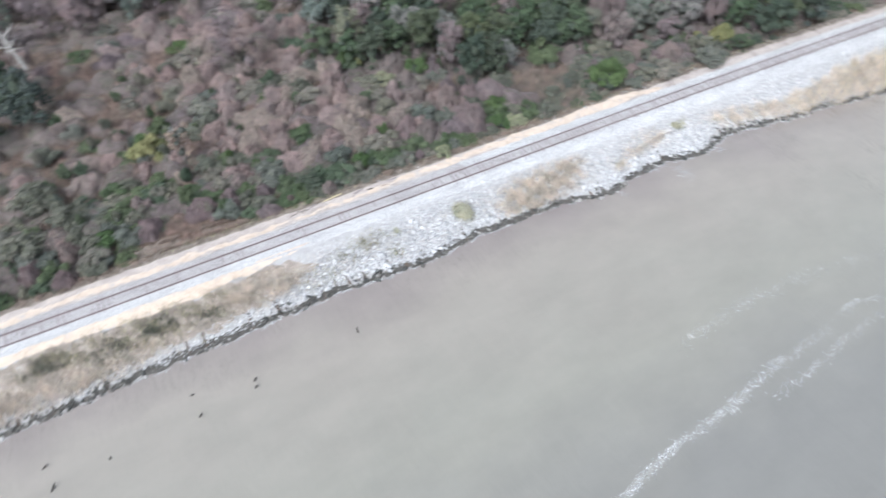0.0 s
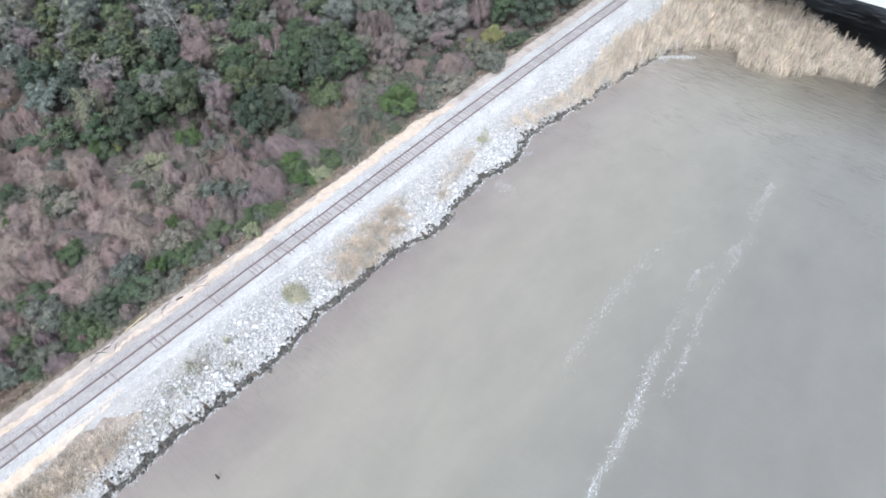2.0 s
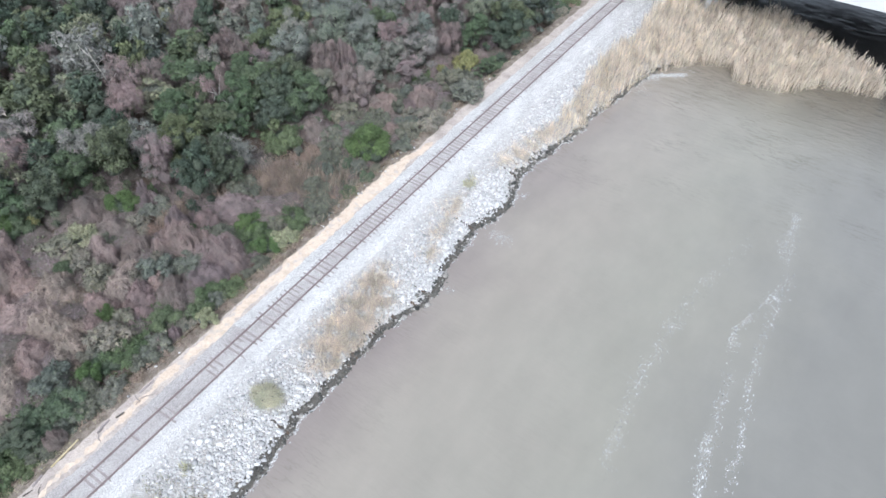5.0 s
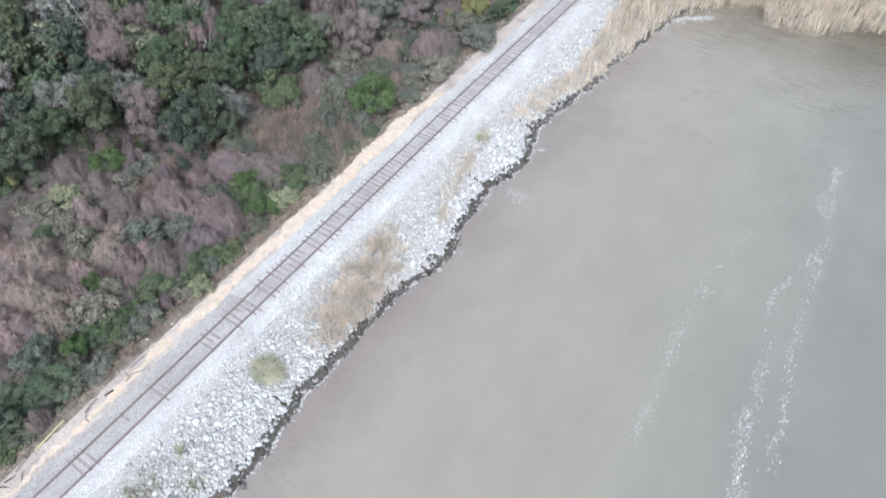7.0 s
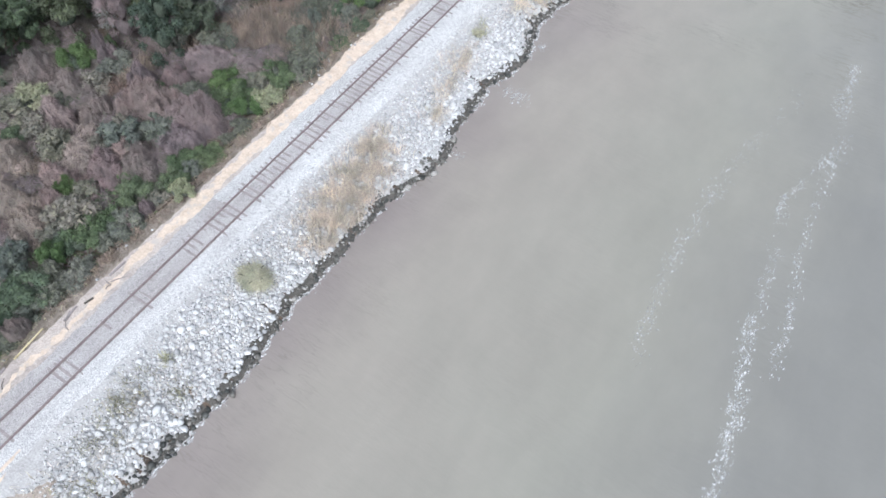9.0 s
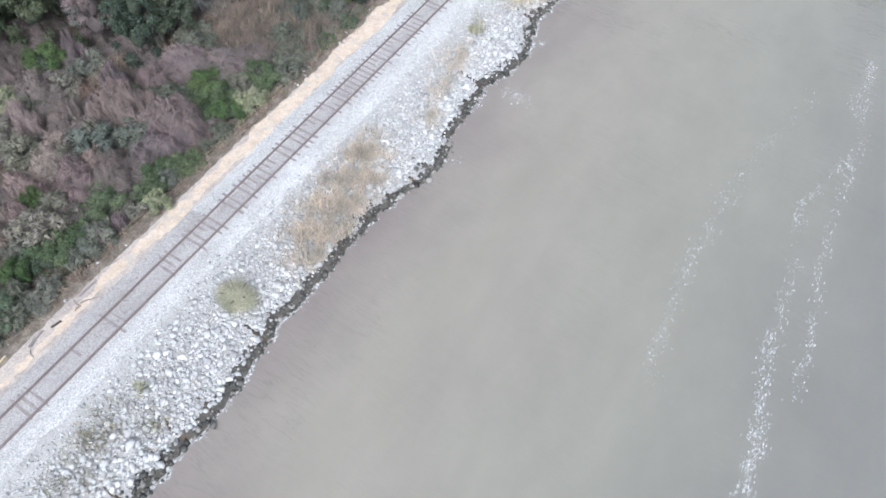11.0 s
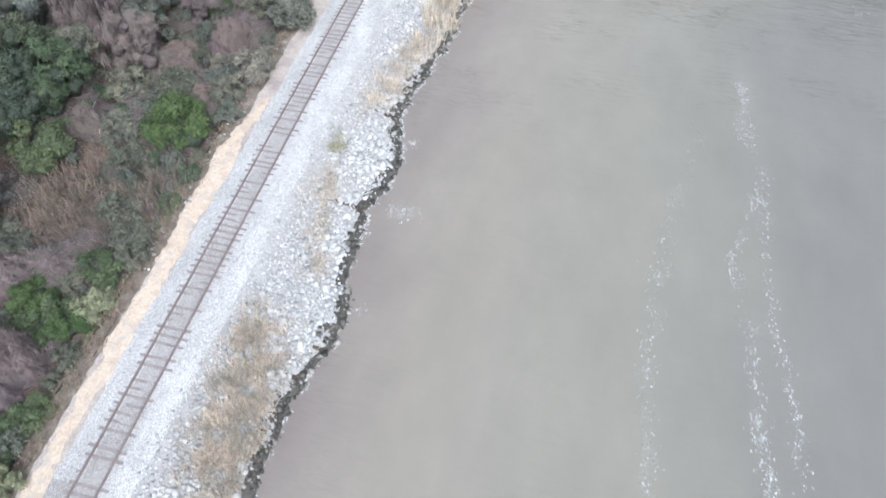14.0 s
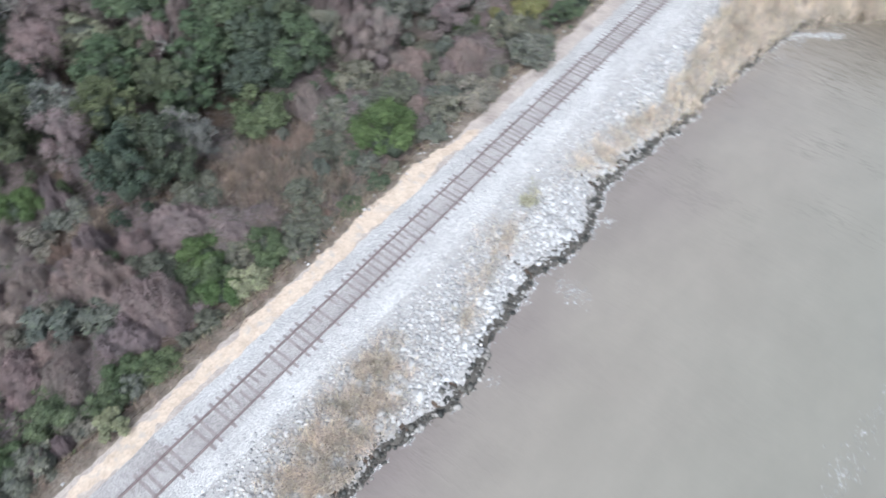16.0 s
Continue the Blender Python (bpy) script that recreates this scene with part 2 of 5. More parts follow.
def ground_z(x, y):
    x, y = np.broadcast_arrays(np.asarray(x, float), np.asarray(y, float))
    u, s = x - track_x(y), shore_x(y)
    land = 1.05 + 0.3 * wave(x, y, 14, 7) + 0.12 * wave(x, y, 4, 8)
    near = np.interp(u, [-7, -5.2, -4.2, -2.3, -1.9, 1.9, 2.9], [0, 1.55, 1.8, 1.86, 1.93, 1.94, 1.6])
    z = np.where(u < -7, land, np.where(u < -5.2, land + (near - land) * np.clip((u + 7) / 1.8, 0, 1), near))
    f = (u - 2.9) / np.maximum(s - track_x(y) - 2.9, 0.5)
    bankz = 1.6 * np.clip(1 - f, 0, 1) ** 0.85
    z = np.where(u > 2.9, np.where(f < 1, bankz, np.maximum(-0.3 * (x - s), -3.0)), z)
    return z


def mesh_of(name, verts, faces, mat=None, smooth=False):
    me = bpy.data.meshes.new(name)
    verts = np.asarray(verts, np.float32)
    faces = np.asarray(faces, np.int32)
    k = faces.shape[1]
    me.vertices.add(len(verts))
    me.vertices.foreach_set("co", verts.ravel())
    me.loops.add(faces.size)
    me.loops.foreach_set("vertex_index", faces.ravel())
    me.polygons.add(len(faces))
    me.polygons.foreach_set("loop_start", np.arange(0, faces.size, k, dtype=np.int32))
    me.polygons.foreach_set("loop_total", np.full(len(faces), k, np.int32))
    if smooth:
        me.polygons.foreach_set("use_smooth", np.ones(len(faces), bool))
    me.update()
    me.validate()
    if mat:
        me.materials.append(mat)
    return me


def part(name, data, parent, label="", m=None):
    ob = new(name, data)
    ob.parent = parent
    if m is not None:
        ob.matrix_basis = m
    return tagged(ob, label)


def sheet(name, xs_of_y, ys, lift, mat):
    """A strip of ground between two edges, which follow the relief."""
    rows = np.array([xs_of_y(y) for y in ys])
    yy = np.repeat(np.array(ys)[:, None], rows.shape[1], 1)
    zz = ground_z(rows, yy) + lift
    nr, nc = rows.shape
    i = (np.arange(nr - 1)[:, None] * nc + np.arange(nc - 1)).ravel()
    faces = np.stack([i, i + 1, i + nc + 1, i + nc], 1)
    return new(name, mesh_of(name, np.stack([rows, yy, zz], -1).reshape(-1, 3), faces, mat, True))


# ---- ground, water ----
near_y = np.arange(-40, 140.01, 0.6)
all_y = np.r_[[-600, -400, -250, -150, -100, -70, -55], near_y, [150, 165, 190, 240, 320, 450, 700]]
gx = np.r_[[-700, -450, -300, -200, -150, -120, -100], np.arange(-90, -8, 1.2), np.arange(-8, 16, 0.35), [18, 20, 24, 30, 45, 80, 150, 300, 700]]
tagged(sheet("ground", lambda y: gx, all_y, 0, M["litter"]), "dark leaf litter and soil under the thicket", "ground", kind="structure")


def band(a, b, n, wob, seed, size=1.6):
    """Edges a and b from the track's middle, ragged by wob metres."""
    def xs(y):
        w1 = wob * (wave(y, 0, size * 4, seed) + 0.6 * wave(y, 0, size, seed + 1) + 0.22 * wave(y, 0, size * 0.35, seed + 5) + 0.1 * wave(y, 0, 0.5, seed + 8))
        w2 = wob * (wave(y, 0, size * 4, seed + 2) + 0.6 * wave(y, 0, size, seed + 3) + 0.22 * wave(y, 0, size * 0.35, seed + 6) + 0.1 * wave(y, 0, 0.5, seed + 9))
        return track_x(y) + np.linspace((a(y) if callable(a) else a) + w1, (b(y) if callable(b) else b) + w2, n)
    return xs


fine_y = np.arange(-60, 150.01, 0.2)
tagged(sheet("verge", band(lambda y: np.interp(y, [-20, 0, 26, 42, 60, 80], [-5.0, -7.5, -6.2, -6.6, -5.6, -5.2]), -3.0, 8, 0.3, 21), fine_y, 0.02, M["verge"]),
       "brown verge of dead grass and bare soil", "verge", kind="structure")
tagged(sheet("gravel_shoulder", band(-3.75, -1.2, 6, 0.2, 31), fine_y, 0.035, M["gravelsand"]), "pinkish sandy gravel shoulder beside the track", "shoulder", kind="structure")
tagged(sheet("sand_shoulder", band(lambda y: np.interp(y, [-30, -10, 4, 15, 19, 24, 32, 52, 60, 64, 66], [-2.9, -2.9, -2.75, -2.7, -2.8, -3.2, -3.5, -3.9, -4.3, -3.6, -2.9]),
                                   lambda y: np.interp(y, [-30, 0, 10, 20, 40, 60, 66, 67], [-1.9, -2.0, -2.2, -2.4, -2.45, -2.3, -2.5, -2.85]), 7, 0.4, 41), np.arange(-60, 66.5, 0.15), 0.055, M["sand"]),
       "pale yellow sand strip beside the ballast", "sand", kind="structure")
tagged(sheet("bank", lambda y: track_x(y) + np.linspace(1.4, shore_x(y) - track_x(y) + 1.5, 12), fine_y, 0.02, M["bank"]), "grey gravel bank under the riprap", "bank", kind="structure")
M["soil"] = ground_material("sandy_soil", [(0.3, (0.2, 0.168, 0.142)), (0.5, (0.31, 0.265, 0.228)), (0.7, (0.43, 0.38, 0.33))], 1.1, fine=(6, 0.4))
tagged(sheet("bank_soil", band(lambda y: np.interp(y, [-40, -12, 0, 6, 11, 13], [2.4, 2.7, 3.2, 2.9, 3.4, 4.4]), lambda y: np.interp(y, [-40, -12, 0, 6, 11, 13], [8.0, 7.8, 7.2, 6.8, 5.6, 4.6]), 8, 0.5, 55), np.arange(-60, 13, 0.2), 0.045, M["soil"]),
       "brown sandy soil under the bank grass", "bank", kind="structure")
M["wetbed"] = ground_material("wet_silt", [(0.3, (0.05, 0.047, 0.042)), (0.7, (0.13, 0.12, 0.108))], 2.5)
tagged(sheet("wet_margin", lambda y: shore_x(y) + np.linspace(-0.5 + 0.45 * float(wave(y, 0, 6, 74)), 1.5, 8), fine_y, 0.035, M["wetbed"]), "dark wet silt at the waterline", "bank", kind="structure")
tagged(sheet("sand_bank", band(1.5, lambda y: np.interp(y, [-40, -15, 0, 6, 11, 13], [2.7, 2.8, 3.3, 2.8, 2.2, 1.7]), 6, 0.15, 51), np.arange(-60, 13, 0.15), 0.06, M["sand"]),
       "pale sand strip between the track and the bank grass", "sand", kind="structure")


def ballast_xs(y):
    e1 = 0.1 * wave(y, 0, 3, 61) + 0.06 * wave(y, 0, 0.8, 62)
    e2 = 0.12 * wave(y, 0, 3, 63) + 0.06 * wave(y, 0, 0.8, 64)
    wide = float(np.interp(y, [0, 12, 30, 60, 90], [1.9, 2.2, 2.5, 3.0, 3.2]))
    left = float(np.interp(y, [0, 20, 44], [-1.75, -1.95, -2.35]))
    right = [2.0, wide + e2] if wide > 2.05 else [1.75, 1.95 + e2]
    return track_x(y) + np.r_[left + e1, left + 0.28, -1.4, -1.2, -0.6, 0, 0.6, 1.2, 1.5, right]


bb = sheet("ballast_bed", ballast_xs, fine_y, 0.075, M["ballast"])
bb.data.materials.append(M["cribstone"])
for p in bb.data.polygons:
    if (-3 if p.center.y < 34 else -0.7) < p.center.x - float(track_x(p.center.y)) < 0.7:
        p.material_index = 1
for q in bb.data.vertices:
    if abs(q.co.x - float(track_x(q.co.y))) < 0.65:
        q.co.z += -0.004 + 0.016 * float(wave(q.co.x * 2, q.co.y, 2.6, 65))
tagged(bb, "light grey crushed stone ballast of the railway", "ballast", kind="structure")

wm, n, l, b = material("turbid_water", 0.12, 0.5)
b.inputs["IOR"].default_value = 1.56
g = n.new("ShaderNodeNewGeometry")
sep = n.new("ShaderNodeSeparateXYZ")
l.new(g.outputs["Position"], sep.inputs[0])
off = n.new("ShaderNodeMath")
off.operation = 'MULTIPLY_ADD'
l.new(noise_of(n, l, 0.09, 4, 0.6), off.inputs[0])
off.inputs[1].default_value = 14
l.new(sep.outputs[0], off.inputs[2])
norm = n.new("ShaderNodeMapRange")
norm.inputs["From Min"].default_value, norm.inputs["From Max"].default_value = 14, 50
l.new(off.outputs[0], norm.inputs["Value"])
col = ramp(n, l, norm.outputs[0], [(0, (0.211, 0.181, 0.168)), (0.22, (0.272, 0.246, 0.213)), (0.6, (0.25, 0.238, 0.203)), (1, (0.198, 0.192, 0.175))])
col = mix(n, l, 'MULTIPLY', 1.0, col, ramp(n, l, noise_of(n, l, 0.25, 5, 0.6, (1, 0.5, 1, 20)), [(0.3, (0.93, 0.93, 0.93)), (0.7, (1.05, 1.05, 1.05))]))
# Browner, darker water towards the bridge; the lost sky reflection is painted in too.
cove_dim = n.new("ShaderNodeMapRange")
cove_dim.inputs["From Min"].default_value, cove_dim.inputs["From Max"].default_value = 93, 117
l.new(sep.outputs[1], cove_dim.inputs["Value"])
col = mix(n, l, 'MIX', cove_dim.outputs[0], col, (0.085, 0.062, 0.036))
# Shade under the bridge painted into the water colour, near black past it.
beneath = n.new("ShaderNodeMapRange")
beneath.inputs["From Min"].default_value, beneath.inputs["From Max"].default_value = 105, 116
l.new(sep.outputs[1], beneath.inputs["Value"])
col = mix(n, l, 'MIX', beneath.outputs[0], col, (0.022, 0.022, 0.024))
# Dark wavelet faces painted into the water colour as thin broken lines.
dark_ripples = ramp(n, l, noise_of(n, l, 0.8, 4, 0.6, (0.3, 1.9, 1, 9)), [(0.47, (0, 0, 0)), (0.492, (1, 1, 1)), (0.5, (1, 1, 1)), (0.53, (0, 0, 0))])
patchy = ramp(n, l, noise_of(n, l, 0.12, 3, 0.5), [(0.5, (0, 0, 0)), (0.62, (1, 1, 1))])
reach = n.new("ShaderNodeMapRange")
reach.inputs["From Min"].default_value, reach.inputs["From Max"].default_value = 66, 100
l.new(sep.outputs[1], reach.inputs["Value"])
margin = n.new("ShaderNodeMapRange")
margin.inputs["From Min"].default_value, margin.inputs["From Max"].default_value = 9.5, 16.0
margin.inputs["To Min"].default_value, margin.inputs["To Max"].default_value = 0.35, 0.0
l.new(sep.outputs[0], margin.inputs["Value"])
dark_ripples = mix(n, l, 'MULTIPLY', 1.0, mix(n, l, 'MULTIPLY', 1.0, dark_ripples, patchy), mix(n, l, 'ADD', 1.0, reach.outputs[0], margin.outputs[0]))
col = mix(n, l, 'MIX', mix(n, l, 'MULTIPLY', 1.0, dark_ripples, (0.6,) * 3), col, (0.07, 0.06, 0.045))
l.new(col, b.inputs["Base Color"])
h1 = ramp(n, l, noise_of(n, l, 0.55, 5, 0.6, (0.55, 1.5, 1, 24)), [(0.42, (0, 0, 0)), (0.72, (1, 1, 1))])
h2 = noise_of(n, l, 2.4, 4, 0.6, (0.7, 1.4, 1, -14))
hs = n.new("ShaderNodeMath")
hs.operation = 'MULTIPLY_ADD'
l.new(h2, hs.inputs[0])
hs.inputs[1].default_value = 0.25
l.new(h1, hs.inputs[2])
calm = ramp(n, l, noise_of(n, l, 0.11, 3, 0.5, (1, 1, 1, 40)), [(0.38, (0.15,) * 3), (0.62, (1, 1, 1))])
lh = mix(n, l, 'MULTIPLY', 1.0, hs.outputs[0], calm)
crest = ramp(n, l, noise_of(n, l, 1.0, 3, 0.55, (0.32, 1.7, 1, 14)), [(0.58, (0, 0, 0)), (0.64, (1, 1, 1)), (0.72, (0.5, 0.5, 0.5))])
where = n.new("ShaderNodeMapRange")
where.inputs["From Min"].default_value, where.inputs["From Max"].default_value = 62, 104
l.new(sep.outputs[1], where.inputs["Value"])
crest = mix(n, l, 'MULTIPLY', 1.0, crest, mix(n, l, 'ADD', 1.0, where.outputs[0], margin.outputs[0]))
lh = mix(n, l, 'ADD', 1.0, lh, mix(n, l, 'MULTIPLY', 1.0, crest, (3.0, 3.0, 3.0)))
bump(n, l, b, lh, 0.5, 0.25)
chop = n.new("ShaderNodeMapRange")
for key, value in (("From Min", 60), ("From Max", 120), ("To Min", 0), ("To Max", 1)):
    chop.inputs[key].default_value = value
l.new(sep.outputs[1], chop.inputs["Value"])
bn = [q for q in n if q.type == 'BUMP'][0]
bn.inputs["Distance"].default_value = 0.55
chopped = (ramp(n, l, chop.outputs[0], [(0.2, (0.06,) * 3), (0.45, (0.13,) * 3), (0.75, (0.45,) * 3), (0.85, (0.38,) * 3), (0.95, (0.06,) * 3)]))
l.new(mix(n, l, 'ADD', 1.0, chopped, mix(n, l, 'MULTIPLY', 1.0, margin.outputs[0], (0.16,) * 3)), bn.inputs["Strength"])
wx = np.r_[np.arange(4, 60, 2.0), [70, 100, 200, 400, 900]]
wy = np.r_[[-700, -400, -200, -100], np.arange(-60, 160, 2.0), [200, 300, 500, 900]]
X, Y = np.meshgrid(wx, wy)
nc = len(wx)
i = (np.arange(len(wy) - 1)[:, None] * nc + np.arange(nc - 1)).ravel()
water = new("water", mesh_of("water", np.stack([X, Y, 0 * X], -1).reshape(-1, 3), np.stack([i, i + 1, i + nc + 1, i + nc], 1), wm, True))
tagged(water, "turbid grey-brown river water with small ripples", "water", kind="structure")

# ---- railway track ----
RAILTOP = 2.2
track = tagged(new("railway_track"), "single railway track, rusty rails on weathered wooden ties", "railway track")
ry = np.arange(-60, 160.01, 2.0)
prof = np.array([(-0.055, 0), (0.055, 0), (0.055, 0.015), (0.012, 0.035), (0.012, 0.12), (0.036, 0.135), (0.036, 0.17), (-0.036, 0.17), (-0.036, 0.135), (-0.012, 0.12), (-0.012, 0.035), (-0.055, 0.015)])
for side in (-0.75, 0.75):
    v = np.array([[(track_x(y) + side + px, y, RAILTOP - 0.17 + pz) for px, pz in prof] for y in ry]).reshape(-1, 3)
    k = len(prof)
    f = [(r * k + c, r * k + (c + 1) % k, (r + 1) * k + (c + 1) % k, (r + 1) * k + c) for r in range(len(ry) - 1) for c in range(k)]
    part("rail", mesh_of("rail", v, f, M["rail"]), track, "long rusty steel rail")


def box(sx, sy, sz, bev=0.0, rough=0.0, seed=0):
    """A box on z = 0 with bevelled and slightly uneven edges."""
    bm = bmesh.new()
    bmesh.ops.create_cube(bm, size=1)
    for q in bm.verts:
        q.co = Vector((q.co.x * sx, q.co.y * sy, (q.co.z + 0.5) * sz))
    if bev:
        bmesh.ops.bevel(bm, geom=bm.edges[:], offset=bev, segments=1, affect='EDGES')
    r = random.Random(seed)
    for q in bm.verts:
        q.co += Vector((r.uniform(-1, 1), r.uniform(-1, 1), r.uniform(-1, 1))) * rough
    return bm


def finish(name, bm, mat):
    me = bpy.data.meshes.new(name)
    bm.to_mesh(me)
    bm.free()
    me.materials.append(mat)
    return me


tie_meshes = [finish("tie", box(2.35 + 0.05 * k, 0.21, 0.17, 0.015, 0.008, k), M["tie"]) for k in range(4)]
plate_mesh = finish("tie_plate", box(0.34, 0.19, 0.02, 0.004), M["rail"])
TIE = 0.54
r = random.Random(5)
for k in range(int(158 / TIE)):
    y = -28 + k * TIE + r.uniform(-0.05, 0.05)
    tie = part("tie", tie_meshes[k % 4], track, "", pose(float(track_x(y)) + r.uniform(-0.08, 0.08), y, RAILTOP - 0.345 + float(np.interp(y, [22, 46], [-0.022, -0.002])) + r.choice((-0.018, -0.008, 0.0, 0.004)) + r.uniform(-0.008, 0.008), 0, 0, r.uniform(-1.6, 1.6)))

# ---- riprap ----
ICO = bmesh.new()
bmesh.ops.create_icosphere(ICO, subdivisions=1, radius=1)
ICO_V = np.array([q.co[:] for q in ICO.verts])
ICO_V = np.sign(ICO_V) * np.abs(ICO_V) ** 0.62
ICO_F = np.array([[q.index for q in f.verts] for f in ICO.faces])
ICO.free()


def turned(rs, n):
    """n random turns."""
    q = rs.normal(size=(n, 4))
    q /= np.linalg.norm(q, axis=1)[:, None]
    w, x, y, z = q.T
    return np.stack([np.stack([1 - 2 * (y * y + z * z), 2 * (x * y - z * w), 2 * (x * z + y * w)], -1),
                     np.stack([2 * (x * y + z * w), 1 - 2 * (x * x + z * z), 2 * (y * z - x * w)], -1),
                     np.stack([2 * (x * z - y * w), 2 * (y * z + x * w), 1 - 2 * (x * x + y * y)], -1)], 1)


def chipped(shape, rs, cuts=7):
    """Broken faces: each stone is cut flat by a few random planes."""
    for k in range(cuts):
        d = rs.normal(size=(len(shape), 1, 3))
        d /= np.linalg.norm(d, axis=2)[:, :, None]
        out = (shape * d).sum(2, keepdims=True) - rs.uniform(0.5, 0.85, (len(shape), 1, 1))
        shape = shape - d * np.maximum(out, 0)
    return shape


def stones(name, px, py, size, rs, mat, sink=0.25):
    n = len(px)
    shape = ICO_V[None] * (1 + rs.uniform(-0.28, 0.28, (n, len(ICO_V), 1)))
    shape = chipped(shape, rs) * rs.uniform(0.65, 1.3, (n, 1, 3)) * size[:, None, None]
    shape = np.einsum('nij,nvj->nvi', turned(rs, n), shape)
    shape[:, :, 2] *= 0.75
    pos = np.stack([px, py, ground_z(px, py) + size * (0.5 - sink) + rs.uniform(-0.03, 0.06, n)], -1)
    v = (shape + pos[:, None]).reshape(-1, 3)
    f = (ICO_F[None] + (np.arange(n) * len(ICO_V))[:, None, None]).reshape(-1, 3)
    return mesh_of(name, v, f, mat)


rs = np.random.RandomState(11)
riprap = tagged(new("riprap_bank"), "bank of loose pale granite riprap along the water", "riprap", kind="structure")


def riprap_start(y):
    return track_x(y) + np.interp(y, [-40, -12, -6, 2, 9, 14, 30, 40, 48, 57, 70, 90, 140], [6.8, 6.6, 6.8, 6.6, 5.2, 2.4, 2.0, 2.1, 2.3, 2.8, 3.1, 3.2, 3.2]) + 0.25 * wave(y, 0, 5, 71) + 0.12 * wave(y, 0, 1.2, 72)


yy, xx = np.meshgrid(np.arange(-28, 122, 0.2), np.arange(1.5, 13.5, 0.2))
xx, yy = xx.ravel() + rs.uniform(-0.11, 0.11, xx.size), yy.ravel() + rs.uniform(-0.11, 0.11, xx.size)
d0, d1 = xx - riprap_start(yy), shore_x(yy) - xx
loose = (yy < 14) & (xx > 3.0) & (rs.rand(xx.size) < 0.1 + 0.3 * np.clip(wave(xx, yy, 5, 76) - 0.2, 0, 1))
keep = ((d0 > 0) | loose) & (rs.rand(xx.size) < np.clip((d1 - 0.4 - 0.4 * wave(yy, 0, 6, 74)) / 0.7, 0, 1)) & (rs.rand(xx.size) < 0.55 + 0.45 * np.clip(d0 / 1.2, 0, 1))
px, py, e0 = xx[keep], yy[keep], np.maximum(d0[keep], 0.3)
size = np.clip(rs.lognormal(-2.12, 0.38, len(px)), 0.06, 0.36) * np.clip(0.5 + 0.22 * e0, 0.5, 1.12)
sel = (py > 46.5) & (py < 52.5) & (size > 0.12)
idx = np.flatnonzero(sel)[:300]
own = np.zeros(len(px), bool)
own[idx] = True
part("stone_fill", stones("stone_fill", px[~own], py[~own], size[~own], rs, M["stone"]), riprap)["kind"] = "stuff"
pebble = []
for k in range(10):
    q = np.random.RandomState(100 + k)
    v = chipped((ICO_V * (1 + q.uniform(-0.28, 0.28, (len(ICO_V), 1))))[None], q)[0] * q.uniform(0.75, 1.35, 3)
    pebble.append(mesh_of("stone", v, ICO_F, M["stone"]))
for k in idx:
    s = float(size[k])
    m = pose(float(px[k]), float(py[k]), float(ground_z(px[k], py[k])) + s * 0.3, *rs.uniform(0, 360, 3)) @ Matrix.Diagonal((s, s, s * 0.85, 1))
    part("stone", pebble[k % 10], riprap, "", m)
yy, xx = np.meshgrid(np.arange(-28, 102, 0.2), np.arange(6.0, 13.5, 0.2))
xx, yy = xx.ravel() + rs.uniform(-0.12, 0.12, xx.size), yy.ravel() + rs.uniform(-0.12, 0.12, xx.size)
d1 = shore_x(yy) - xx
keep = (rs.rand(xx.size) < np.clip((1.0 + 0.55 * wave(yy, 0, 6, 74) + 0.3 * wave(yy, 0, 1.7, 75) - d1) / 1.0, 0, 1)) & (d1 > -0.15 - 0.25 * rs.rand(xx.size))
px, py = xx[keep], yy[keep]
part("wet_rocks", stones("wet_rocks", px, py, np.clip(rs.lognormal(-2.3, 0.48, len(px)), 0.06, 0.32), rs, M["wetstone"], 0.25), riprap, "dark wet rocks with algae at the waterline")["kind"] = "stuff"

# ---- grasses ----


def inside(poly, x, y):
    hit = np.zeros(len(x), bool)
    for (x1, y1), (x2, y2) in zip(poly, poly[1:] + poly[:1]):
        cross = (y1 > y) != (y2 > y)
        hit ^= cross & (x < (x2 - x1) * (y - y1) / (y2 - y1 + 1e-9) + x1)
    return hit


def blades(name, px, py, pz, height, lean, width, rs, mat, plume=0.0, droop=0.25, bearing=None):
    """Thin tapered stems of three joints, each leaning its own way; plume widens the tip."""
    n = len(px)
    a = rs.uniform(0, 6.283, n) if bearing is None else bearing
    d = np.stack([np.cos(a), np.sin(a), 0 * a], -1) * lean[:, None]
    t = rs.uniform(0, 6.283, n)
    side = np.stack([np.cos(t), np.sin(t), 0 * t], -1)
    base = np.stack([px, py, pz], -1)
    rings, prof_w = [], [1.0, 0.8, 0.9 + plume, 0.15]
    for s, w in zip((0, 0.45, 0.8, 1.0), prof_w):
        c = base + d * (s ** 1.6) * height[:, None] + np.array([0, 0, 1]) * ((s - droop * s ** 3 * lean) * height)[:, None]
        rings += [c - side * width * w / 2, c + side * width * w / 2]
    v = np.stack(rings, 1).reshape(-1, 3)
    f = np.array([(0, 1, 3, 2), (2, 3, 5, 4), (4, 5, 7, 6)])
    f = (f[None] + (np.arange(n) * 8)[:, None, None]).reshape(-1, 4)
    return mesh_of(name, v, f, mat)


